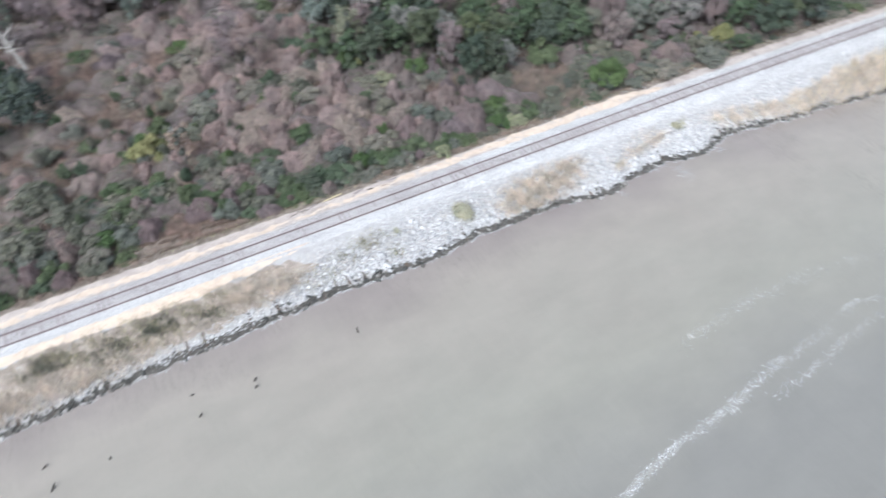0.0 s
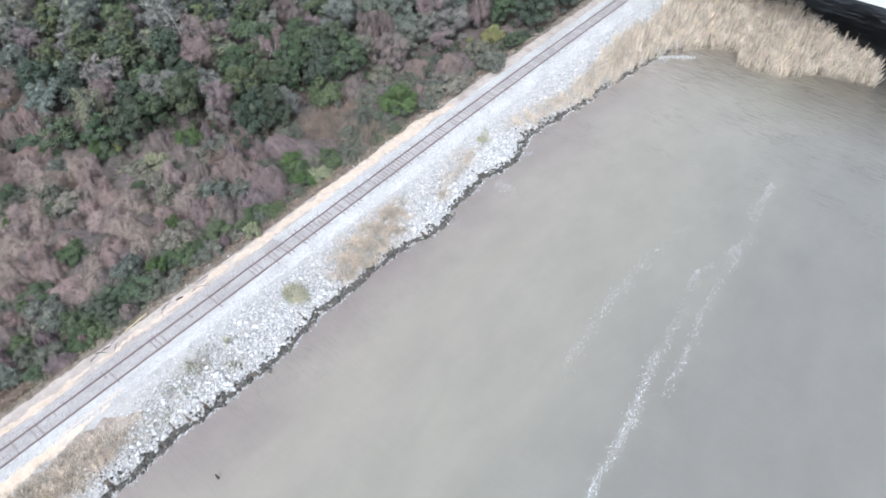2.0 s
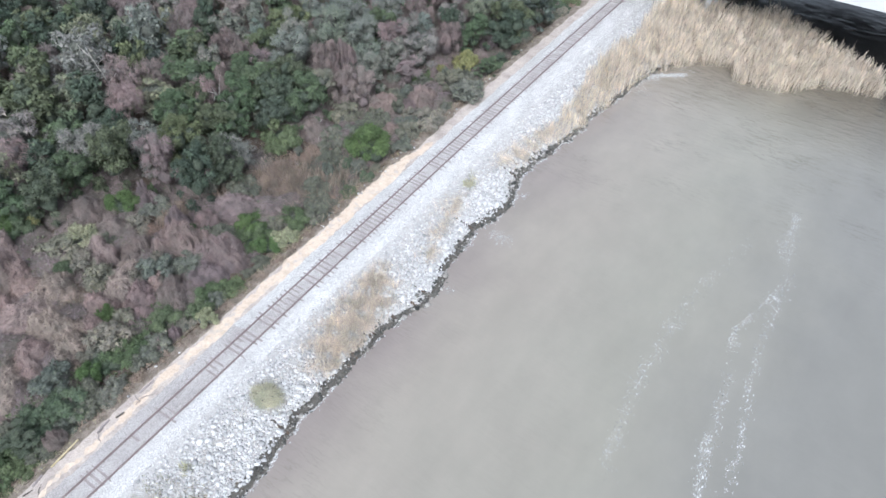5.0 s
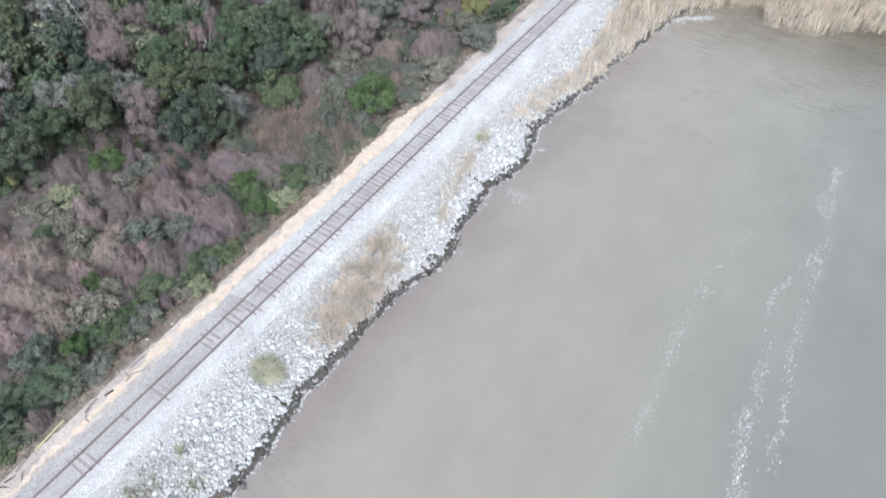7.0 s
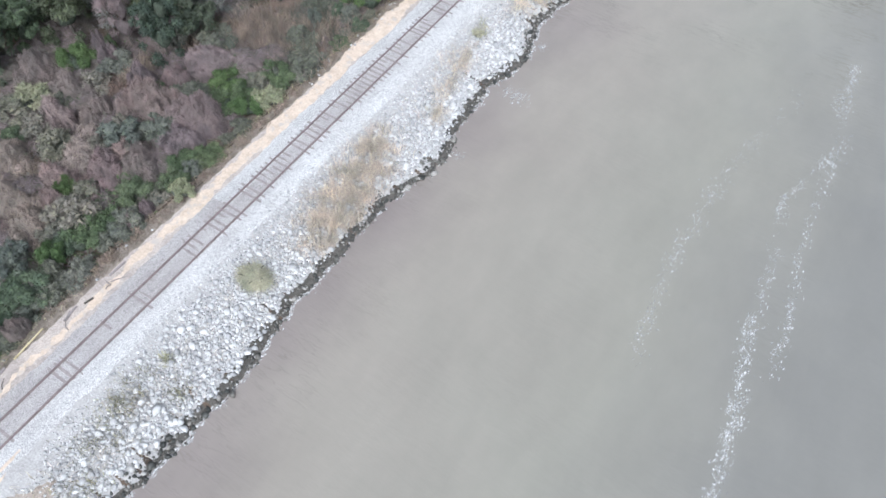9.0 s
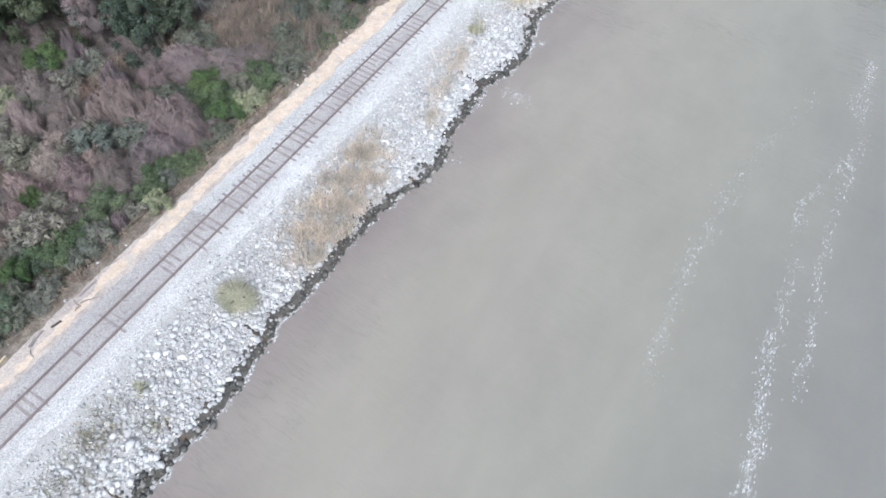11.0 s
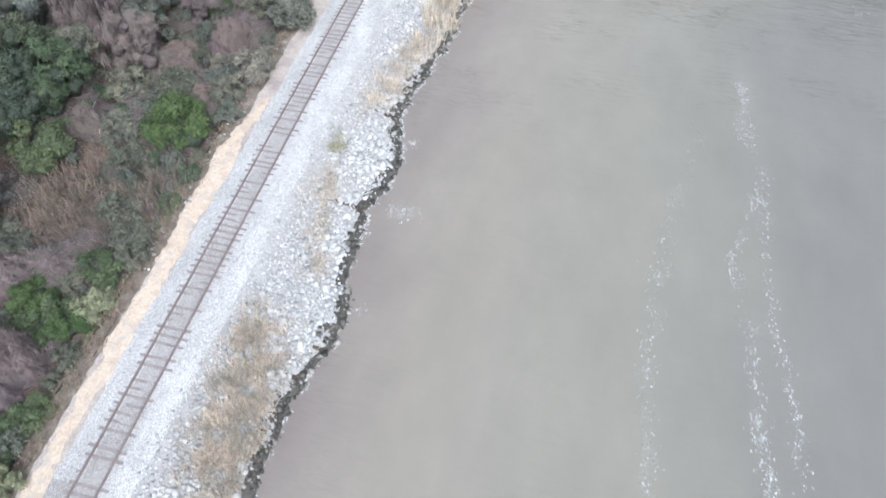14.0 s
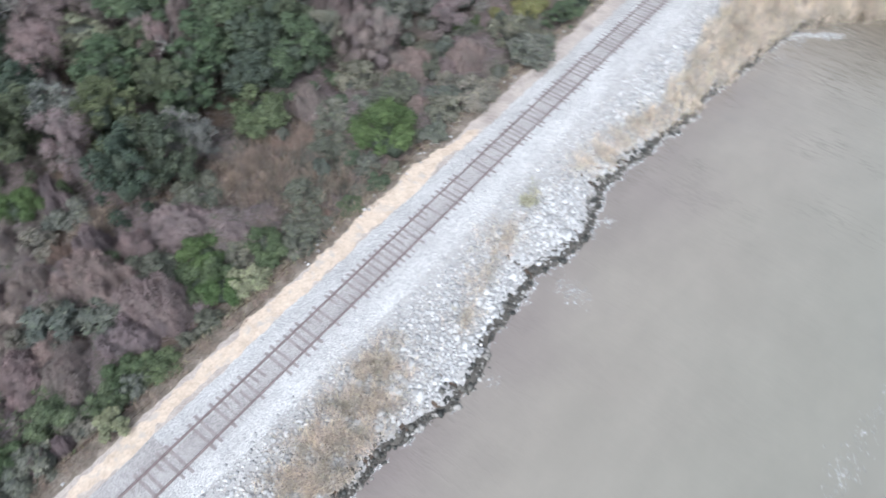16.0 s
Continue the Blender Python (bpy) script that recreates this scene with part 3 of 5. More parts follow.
rs = np.random.RandomState(21)
REEDS = [(7.0, 76.5), (8.9, 76.8), (9.8, 81), (9.8, 85), (11.2, 92), (11.9, 98), (16, 103.4), (20.6, 106), (22.2, 102.9), (25.5, 102.6), (28.3, 103.0), (30.5, 105.5), (33.3, 107.8), (36.2, 108.2), (39.4, 109.6),
         (39.6, 113), (36, 117), (31, 118.5), (27, 122), (22, 124), (14.5, 121), (8.4, 118.7), (6.2, 112), (7.4, 103), (5.7, 93), (6.6, 86)]
px, py = rs.uniform(5, 40, 95000), rs.uniform(76, 125, 95000)
keep = inside(REEDS, px + 0.5 * wave(px, py, 2.5, 81), py + 0.5 * wave(px, py, 2.5, 82)) & (rs.rand(len(px)) < 0.6 + 0.5 * wave(px, py, 2.2, 83))
px, py = px[keep], py[keep]
h = (2.2 + 0.45 * wave(px, py, 5, 84) + 0.4 * wave(px, py, 1.3, 86) + rs.uniform(-0.5, 0.6, len(px))) * np.clip(0.62 + (py - 77) / 45, 0.62, 1.1)
reed_bed = new("reed_bed", blades("reed_bed", px, py, np.maximum(ground_z(px, py), -0.3) - 0.05, h, np.abs(rs.normal(0.2, 0.13, len(px))), 0.032, rs, M["reed"], plume=1.1, bearing=3.0 * wave(px, py, 3.5, 85) + rs.normal(0, 0.7, len(px))))
tagged(reed_bed, "dense bed of tall dry straw-coloured reeds in shallow water", "reeds", kind="stuff")


def patch(name, spots, count, hmin, hmax, mat, label, seed, lean=0.45, width=0.03):
    r = np.random.RandomState(seed)
    xs, ys = [], []
    for cx, cy, rx, ry, w in spots:
        m = int(count * w)
        xs.append(cx + rx * 0.6 * r.normal(size=m)), ys.append(cy + ry * 0.6 * r.normal(size=m))
    x, y = np.concatenate(xs), np.concatenate(ys)
    k = (r.rand(len(x)) < 0.5 + 0.7 * wave(x, y, 1.6, seed + 1)) & (x < shore_x(y) - 0.5) & ((x > track_x(y) + 2.6) | (x < track_x(y) - 3.7))
    x, y = x[k], y[k]
    ob = new(name, blades(name, x, y, ground_z(x, y) + 0.05, r.uniform(hmin, hmax, len(x)), np.abs(r.normal(lean, 0.25, len(x))), width, r, mat))
    return tagged(ob, label, "grass", kind="stuff")


patch("dry_grass", [(5.8, 42.0, 1.7, 3.8, 0.5), (6.5, 38.0, 1.8, 2.8, 0.4), (4.6, 45.5, 0.9, 1.7, 0.12)], 26000, 0.3, 0.95, M["straw"], "dry tan grass growing through the riprap", 31)
patch("dry_grass", [(5.0, 58.6, 1.2, 2.0, 0.5), (6.6, 52.0, 1.0, 1.2, 0.25), (5.6, 55.0, 0.8, 1.5, 0.25)], 4200, 0.3, 0.65, M["straw"], "thin dry tan grass tufts on the riprap", 33)
patch("dry_grass", [(6.6, 71.8, 1.3, 2.6, 0.6), (7.0, 76.0, 1.1, 2.0, 0.4), (5.4, 69.0, 0.8, 1.3, 0.12)], 5200, 0.35, 0.9, M["straw"], "dry tan grass near the reeds", 35)
patch("dry_grass", [(5.0, 5.0, 1.8, 5.0, 0.45), (6.4, -8.0, 1.7, 6.0, 0.35), (6.8, -18.0, 1.9, 7.0, 0.4), (7.6, -24, 1.4, 6, 0.2)], 14000, 0.3, 0.75, M["straw"], "dry tan grass patch on the bank", 37)
patch("dry_grass", [(7.4, -12.0, 1.0, 3.5, 0.35), (7.7, -19.0, 1.1, 4.0, 0.35), (5.2, 8.5, 0.9, 1.4, 0.2), (4.6, 4.5, 1.0, 1.6, 0.15)], 9000, 0.4, 1.0, M["straw"], "tall dry tan grass on the bank above the water", 38)
patch("bank_grass", [(4.8, -5.0, 1.8, 6.5, 0.6), (4.6, 3.0, 1.3, 3.0, 0.2), (4.2, -14, 1.2, 3, 0.2)], 11000, 0.25, 0.55, M["greengrass"], "olive grass patch on the upper bank", 39)
patch("bank_weeds", [(4.3, 19.0, 1.0, 1.6, 0.4), (6.5, 21.3, 0.7, 0.8, 0.2), (5.0, 16.0, 1.5, 2.0, 0.25), (6.4, 12.5, 1.3, 2.5, 0.3)], 3000, 0.2, 0.5, M["greengrass"], "grey-green weeds between riprap stones", 41)
patch("bank_weeds", [(4.5, 22.2, 0.35, 0.35, 0.3), (4.6, 62.8, 0.5, 0.8, 0.5), (4.3, 64.5, 0.4, 0.5, 0.2)], 1000, 0.25, 0.5, M["greyshrub"], "yellow-green weed clumps on the riprap", 43, lean=0.6, width=0.06)
patch("verge_grass", [(-5.0, 25.0, 0.8, 5, 0.2), (-5.6, 8, 1.3, 8, 0.4), (-5.2, 54, 0.8, 9, 0.3), (-4.6, 74, 0.6, 8, 0.2), (-4.4, -12, 0.8, 8, 0.25), (-4.5, 40, 0.7, 16, 0.4)], 16000, 0.12, 0.45, M["brown"], "low dead brown grass along the verge", 45, lean=0.7)
patch("riprap_grass", [(5.2, 36, 2.4, 26, 0.5), (5.6, 68, 2.2, 16, 0.25), (6.0, 20, 2.0, 12, 0.25), (5.0, -8, 2.5, 16, 0.2)], 8500, 0.12, 0.4, M["straw"], "thin dry grass scattered among the riprap stones", 47, lean=0.7, width=0.025)
patch("verge_grass", [(-5.0, 12.0, 0.9, 12, 0.4), (-5.2, 46, 0.9, 14, 0.4), (-5.0, 80, 0.8, 16, 0.3)], 9000, 0.12, 0.4, M["greengrass"], "low grey-olive grass along the verge", 49, lean=0.7)
patch("verge_grass", [(-6.6, 2.0, 1.3, 4.5, 0.6), (-5.4, 6.0, 0.8, 4.0, 0.3), (-5.0, -8, 0.8, 6, 0.2)], 9000, 0.15, 0.5, M["brown"], "dead brown grass on the open verge", 53, lean=0.6)
patch("bank_weeds", [(4.9, -4.5, 0.9, 1.6, 0.3), (5.4, -9.5, 1.0, 1.5, 0.25), (4.6, -15.0, 0.9, 2.0, 0.25), (5.8, 0.5, 0.7, 1.2, 0.15)], 4200, 0.3, 0.6, M["olive"], "grey-olive weed clumps in the bank grass", 57, lean=0.55, width=0.045)

for spots, count, seed, mat in (([(-11.5, 52.0, 5.0, 3.6, 0.6), (-15.5, 49.0, 3.4, 3.0, 0.25), (-8.0, 56.5, 2.2, 2.4, 0.15)], 15000, 61, "brown"), ([(-20.0, 6.0, 5.0, 7.0, 0.5), (-30.0, -2.0, 7.0, 7.0, 0.5)], 12000, 63, "brown"),
                                ([(-12.0, 50.0, 6.0, 4.5, 0.6), (-9.0, 66.0, 3.5, 6.0, 0.4)], 6000, 65, "vine"), ([(-9.5, 56.0, 2.6, 3.0, 0.5), (-7.5, 50.0, 1.6, 4.0, 0.5)], 5000, 67, "olive")):
    patch("dead_stems", spots, count, 0.5, 1.5, M[mat], "upright dead weed stems in the open thicket", seed, lean=0.4, width=0.032)

# ---- thicket and trees ----


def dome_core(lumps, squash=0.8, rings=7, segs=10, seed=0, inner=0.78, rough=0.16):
    """An added lumpy heart for each lump, coloured dark as inner shade, so that no daylight passes straight through a
    dense plant.
    """
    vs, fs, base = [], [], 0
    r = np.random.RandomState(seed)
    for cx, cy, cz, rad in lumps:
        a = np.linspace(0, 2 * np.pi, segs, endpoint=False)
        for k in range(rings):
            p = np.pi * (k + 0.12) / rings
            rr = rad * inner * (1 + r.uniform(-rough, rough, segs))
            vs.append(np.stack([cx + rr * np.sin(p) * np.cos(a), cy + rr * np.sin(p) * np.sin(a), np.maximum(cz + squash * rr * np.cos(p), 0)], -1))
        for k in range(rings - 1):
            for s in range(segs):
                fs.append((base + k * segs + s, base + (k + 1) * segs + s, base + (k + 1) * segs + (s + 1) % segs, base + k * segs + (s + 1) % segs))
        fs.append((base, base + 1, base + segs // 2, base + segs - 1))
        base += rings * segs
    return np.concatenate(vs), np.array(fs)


def on_lumps(lumps, n, rs, low=-0.35, squash=0.8, ragged=0.16):
    """Points and outward directions on the outer skin of a group of round lumps."""
    L = np.array(lumps)
    w = L[:, 3] ** 2
    pick = rs.choice(len(L), n * 3, p=w / w.sum())
    d = rs.normal(size=(n * 3, 3))
    d /= np.linalg.norm(d, axis=1)[:, None]
    ok = d[:, 2] > low
    pick, d = pick[ok], d[ok]
    p = L[pick, :3] + d * L[pick, 3:4] * np.array([1, 1, squash]) * rs.uniform(0.86, 1.0 + ragged, (len(d), 1))
    beneath = np.zeros(len(p))
    for cx, cy, cz, rad in lumps:
        q = (p - (cx, cy, cz)) / np.array([1, 1, squash])
        beneath = np.maximum(beneath, 1 - np.linalg.norm(q, axis=1) / rad)
    ok = (beneath < 0.22) & (p[:, 2] > 0.05)
    return p[ok][:n], d[ok][:n]


def leaves(p, d, size, rs, long=2.3):
    """Small narrow leaf sprays that hang down over the plant's outside."""
    n = len(p)
    nn = d + rs.normal(0, 0.45, (n, 3))
    nn /= np.linalg.norm(nn, axis=1)[:, None]
    u = rs.normal(0, 0.55, (n, 3)) + (0, 0, -1.0)
    u -= nn * (u * nn).sum(1)[:, None] * 0.8
    u /= np.linalg.norm(u, axis=1)[:, None] + 1e-6
    w = np.cross(nn, u)
    w /= np.linalg.norm(w, axis=1)[:, None] + 1e-6
    s = size * rs.uniform(0.5, 1.5, (n, 1))
    v = np.stack([p + u * s * long * 0.6, p + w * s * 0.42 - u * s * 0.3 * long, p - w * s * 0.42 - u * s * 0.3 * long], 1).reshape(-1, 3)
    return v, np.arange(n * 3).reshape(-1, 3)


def joined(name, pieces, mat, heart=None):
    """One mesh of several pieces; with heart given, the first piece takes that material."""
    vs, fs, base = [], [], 0
    for v, f in pieces:
        if f.shape[1] == 4:
            f = np.concatenate([f[:, [0, 1, 2]], f[:, [0, 2, 3]]])
        vs.append(v), fs.append(f + base)
        base += len(v)
    me = mesh_of(name, np.concatenate(vs), np.concatenate(fs), mat)
    if heart:
        me.materials.append(heart)
        idx = np.zeros(len(me.polygons), np.int32)
        idx[:len(fs[0])] = 1
        me.polygons.foreach_set("material_index", idx)
        me.polygons.foreach_set("use_smooth", idx.astype(bool))
    return me


def lump_group(rs, n, spread, lo, hi, zlo, zhi):
    out = [(0, 0, zlo + 0.5 * (zhi - zlo), hi)]
    for k in range(n):
        a, q = rs.uniform(0, 6.283), spread * np.sqrt(rs.rand())
        out.append((q * np.cos(a), q * np.sin(a), rs.uniform(zlo, zhi) * (1.1 - 0.5 * q / max(spread, 0.1)), rs.uniform(lo, hi)))
    return out


def tube(points, radii, segs=6):
    pts = np.array(points, float)
    vs, fs = [], []
    for k, (p, rad) in enumerate(zip(pts, radii)):
        t = pts[min(k + 1, len(pts) - 1)] - pts[max(k - 1, 0)]
        t = t / (np.linalg.norm(t) + 1e-9)
        u = np.cross(t, (0.31, 0.95, 0.1))
        u /= np.linalg.norm(u)
        w = np.cross(t, u)
        a = np.linspace(0, 2 * np.pi, segs, endpoint=False)[:, None]
        vs.append(p + rad * (np.cos(a) * u + np.sin(a) * w))
    for k in range(len(pts) - 1):
        for s in range(segs):
            fs.append((k * segs + s, k * segs + (s + 1) % segs, (k + 1) * segs + (s + 1) % segs, (k + 1) * segs + s))
    return np.concatenate(vs), np.array(fs)


def branchwork(rs, height, spread, limbs, thick, twigs_each=3):
    """A tapered, slightly crooked trunk with limbs and their forks."""
    out = []
    bend = rs.normal(0, 0.08, 2) * height
    trunk = [(bend[0] * s ** 2 + rs.normal(0, 0.05), bend[1] * s ** 2 + rs.normal(0, 0.05), -0.3 + (height + 0.3) * s) for s in np.linspace(0, 1, 6)]
    out.append(tube(trunk, np.linspace(thick, thick * 0.25, 6), 7))
    for k in range(limbs):
        s = rs.uniform(0.35, 0.95)
        o = np.array([np.interp(s, np.linspace(0, 1, 6), [q[i] for q in trunk]) for i in range(3)])
        a, ln = rs.uniform(0, 6.283), spread * rs.uniform(0.6, 1.1)
        up = rs.uniform(0.3, 0.9)
        mid = o + np.array([np.cos(a), np.sin(a), up]) * ln * 0.5 + rs.normal(0, 0.12, 3)
        end = mid + np.array([np.cos(a + rs.normal(0, 0.4)), np.sin(a + rs.normal(0, 0.4)), up * rs.uniform(0.2, 1.1)]) * ln * 0.5
        out.append(tube([o, mid, end], [thick * 0.4, thick * 0.25, thick * 0.07], 5))
        for _ in range(twigs_each):
            q = mid + (end - mid) * rs.rand()
            out.append(tube([q, q + rs.normal(0, 0.35, 3) * spread * 0.5 + (0, 0, 0.2)], [thick * 0.12, thick * 0.03], 3))
    return out


def strands(p, d, length, width, rs, fall=0.8, flare=0.3):
    """Fine single vine strands: narrow spikes that run over a plant and hang down."""
    n = len(p)
    dirn = rs.normal(0, 1 - fall, (n, 3)) + np.array([0, 0, -fall])
    dirn -= d * (dirn * d).sum(1)[:, None] * 0.9
    dirn = dirn / (np.linalg.norm(dirn, axis=1)[:, None] + 1e-6) + d * rs.uniform(-0.25, flare, (n, 1))
    side = np.cross(dirn, d)
    side = side / (np.linalg.norm(side, axis=1)[:, None] + 1e-6) + d * rs.uniform(-0.6, 0.6, (n, 1))
    ln, w = length * rs.uniform(0.4, 1.5, (n, 1)), width * rs.uniform(0.6, 1.5, (n, 1))
    a, e = p - dirn * ln * 0.45, p + dirn * ln * 0.55
    v = np.stack([a - side * w / 2, a + side * w / 2, e], 1).reshape(-1, 3)
    return v, np.arange(n * 3).reshape(-1, 3)


def mound(seed, tall, bumps=6, lean=1.0):
    """Height of a rambling mound of merging humps, about 1.75 m in radius."""
    q = np.random.RandomState(seed)
    humps = [(q.normal(0, 0.15), q.normal(0, 0.15), q.uniform(1.0, 1.35), q.uniform(0.95, 1.2))]
    for k in range(bumps):
        a, r = q.uniform(0, 6.283), q.uniform(0.5, 1.35)
        humps.append((r * np.cos(a), r * np.sin(a), q.uniform(0.4, 0.85), q.uniform(0.35, 0.95)))

    def height(x, y):
        v = 0 * x
        xw, yw = x + 0.24 * wave(x, y, 1.1, seed + 3), y + 0.24 * wave(x, y, 1.1, seed + 4)
        for cx, cy, rad, top in humps:
            d = ((xw - cx) ** 2 + (yw - cy) ** 2) / rad ** 2
            v = (v ** 5 + (top * np.clip(1 - d, 0, 1) ** 0.78) ** 5) ** 0.2
        return v * tall * (1 + 0.16 * wave(x, y, 0.8, seed + 1) + 0.1 * wave(x, y, 0.34, seed + 2))
    return height


def mound_skin(height, n, rs, reach=2.1, ragged=0.12):
    """Points and outward directions on a mound, evenly over its surface."""
    x, y = rs.uniform(-reach, reach, (2, n * 5))
    z, e = height(x, y), 0.06
    gx, gy = (height(x + e, y) - height(x - e, y)) / (2 * e), (height(x, y + e) - height(x, y - e)) / (2 * e)
    steep = np.minimum(np.sqrt(1 + gx ** 2 + gy ** 2), 3.5)
    ok = (z > 0.06) & (rs.rand(len(x)) < steep / 3.5)
    d = np.stack([-gx, -gy, np.ones_like(gx)], -1)[ok]
    d /= np.linalg.norm(d, axis=1)[:, None]
    p = np.stack([x, y, z], -1)[ok] + d * rs.uniform(-ragged, ragged, (ok.sum(), 1))
    return p[:n], d[:n]


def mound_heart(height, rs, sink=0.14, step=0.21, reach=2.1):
    """The added solid inside of a mound, a little below its skin, coloured as its shade."""
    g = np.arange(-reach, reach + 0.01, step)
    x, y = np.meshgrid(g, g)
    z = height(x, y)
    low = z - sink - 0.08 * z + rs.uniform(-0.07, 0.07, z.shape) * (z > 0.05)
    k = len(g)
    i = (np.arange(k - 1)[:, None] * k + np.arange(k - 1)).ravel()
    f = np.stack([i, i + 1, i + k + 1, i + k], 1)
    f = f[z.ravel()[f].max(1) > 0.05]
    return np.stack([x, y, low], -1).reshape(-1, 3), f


def vine_mesh(seed, tall=1.0, n=4600, mat="vine", fine=1.0, lumps=6, heart="vineheart", fall=0.62, flare=0.35, sink=0.14):
    """Vines that cover a mound of merging humps and hang down their sides."""
    q = np.random.RandomState(seed)
    h = mound(seed, tall, lumps)
    p, d = mound_skin(h, n, q, ragged=0.1)
    p2, d2 = mound_skin(h, n // 3, q, ragged=0.16)
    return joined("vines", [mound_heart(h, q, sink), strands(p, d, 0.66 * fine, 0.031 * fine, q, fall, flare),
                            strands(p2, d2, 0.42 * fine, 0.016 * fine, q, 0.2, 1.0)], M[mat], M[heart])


def sprays(lumps, n, size, rs, squash=0.8, long=1.7, droop=0.25):
    """Leaf sprays through the outer half of each clump, facing up and outwards, tips hanging."""
    L = np.array(lumps)
    w = L[:, 3] ** 2
    pick = rs.choice(len(L), n, p=w / w.sum())
    d = rs.normal(size=(n, 3)) + (0, 0, 0.45)
    d /= np.linalg.norm(d, axis=1)[:, None]
    p = L[pick, :3] + d * L[pick, 3:4] * np.array([1, 1, squash]) * (rs.uniform(0.3, 1.0, (n, 1)) ** 0.5) * (1 + np.abs(rs.normal(0, 0.13, (n, 1))))
    nn = 0.75 * d + rs.normal(0, 0.5, (n, 3)) + (0, 0, 0.25)
    nn /= np.linalg.norm(nn, axis=1)[:, None]
    u = d * 0.7 + rs.normal(0, 0.6, (n, 3)) - np.array([0, 0, droop])
    u -= nn * (u * nn).sum(1)[:, None]
    u /= np.linalg.norm(u, axis=1)[:, None] + 1e-6
    side = np.cross(nn, u)
    s = size * rs.uniform(0.5, 1.45, (n, 1))
    v = np.stack([p + u * s * long, p + side * s * 0.6 - u * s * 0.3, p - side * s * 0.6 - u * s * 0.3], 1)
    keep = p[:, 2] > 0.02
    return v[keep].reshape(-1, 3), np.arange(keep.sum() * 3).reshape(-1, 3)


def shrub_mesh(seed, n=800, size=0.17, mat="green", tall=1.0):
    """A loose leafy bush of uneven clumps on stems, open between the clumps."""
    q = np.random.RandomState(seed)
    L = []
    for k in range(20):
        a, r, s = q.uniform(0, 6.283), np.sqrt(q.rand()) * 1.05, q.rand()
        top = 1.35 * np.sqrt(max(0.05, 1 - (r / 1.25) ** 2)) * q.uniform(0.75, 1.12)
        L.append((r * np.cos(a), r * np.sin(a), top * tall * (0.55 + 0.45 * s), q.uniform(0.17, 0.38)))
    inner = [(q.normal(0, 0.25), q.normal(0, 0.25), 0.35 * tall, q.uniform(0.55, 0.75)) for k in range(3)]
    p, d = on_lumps(L, n // 4, q, -0.2, ragged=0.5)
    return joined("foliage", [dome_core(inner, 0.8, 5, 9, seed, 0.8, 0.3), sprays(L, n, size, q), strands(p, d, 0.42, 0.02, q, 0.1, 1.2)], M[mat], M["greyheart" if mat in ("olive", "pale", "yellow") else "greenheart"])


def crown_mesh(seed, n, size, mat, height, wide, lumps=20, drape=0, fall=0.6, long=0.8):
    """A broad uneven crown of many leaf clumps with gaps between them, from a quarter of the height up."""
    q = np.random.RandomState(seed)
    L, inner = [], []
    lobes = [(q.uniform(0, 6.283), q.uniform(0.2, 0.6) * wide, q.uniform(0.55, 0.95) * height, q.uniform(0.4, 0.62) * wide) for k in range(5)] + [(0, 0, 0.8 * height, 0.6 * wide)]
    for a, r, z, rad in lobes:
        c = np.array((r * np.cos(a), r * np.sin(a), z - 0.4 * rad))
        inner.append((*c, rad * (0.4 if mat in ("vine", "drape") else 0.52)))
        for k in range(max(3, lumps // 3)):
            d = q.normal(size=3) + (0, 0, 0.35)
            d /= np.linalg.norm(d)
            L.append((*(c + d * rad * np.array([1, 1, 0.9]) * q.uniform(0.7, 1.12)), wide * q.uniform(0.1, 0.24)))
    for k in range(lumps // 2):
        a, s = q.uniform(0, 6.283), q.uniform(0.12, 0.6)
        r = wide * q.uniform(0.5, 0.95)
        L.append((r * np.cos(a), r * np.sin(a), height * s, wide * q.uniform(0.12, 0.26)))
    inner.append((0, 0, 0.35 * height, 0.38 * wide))
    pieces = [dome_core(inner, 1.0, 5, 8, seed, 0.85, 0.3), sprays(L, n, size, q, 0.75, 1.6, 0.35)]
    if drape:
        p2, d2 = on_lumps(L, drape, q, -0.3, 0.85, 0.4)
        pieces.append(strands(p2, d2, long, 0.034, q, fall, 0.5))
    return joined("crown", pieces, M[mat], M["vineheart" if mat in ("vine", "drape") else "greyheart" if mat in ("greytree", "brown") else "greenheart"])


KINDS, FAR = {}, {}


def plant_kind(key, name, label, category, meshes, stem=None, partname="foliage"):
    KINDS[key] = (name, label, category, meshes, stem, partname)


stem_q = np.random.RandomState(400)
low_stem = joined("stems", [t for k in range(5) for t in [tube([(0.1 * k - 0.2, 0.05 * k - 0.1, -0.2), (0.3 * np.cos(k * 1.3), 0.3 * np.sin(k * 1.3), 0.5), (0.6 * np.cos(k * 1.3), 0.6 * np.sin(k * 1.3), 0.95)], [0.05, 0.035, 0.015], 5)]], M["bark"])
trunks = [joined("trunk", branchwork(np.random.RandomState(410 + k), 5.0, 1.5, 6, 0.16), M["bark"]) for k in range(3)]
plant_kind("vine", "vine_thicket", "mound of bare mauve-brown vines over low shrubs", "vines", [vine_mesh(s, 1.4, 5200, flare=0.25, fall=0.7, fine=0.74) for s in range(200, 207)], low_stem, "vines")
plant_kind("tanvine", "vine_thicket", "mound of bare tan-pink vines over low shrubs", "vines", [vine_mesh(s, 1.3, 3600, "tanvine", flare=0.35, fall=0.6, fine=0.85) for s in range(190, 195)], low_stem, "vines")
plant_kind("vinetall", "vine_draped_tree", "small tree smothered in hanging bare brown vines", "tree", [crown_mesh(s, 500, 0.1, "drape", 3.0, 1.75, 15, 3400, 0.85, 0.7) for s in range(210, 213)], low_stem, "vines")
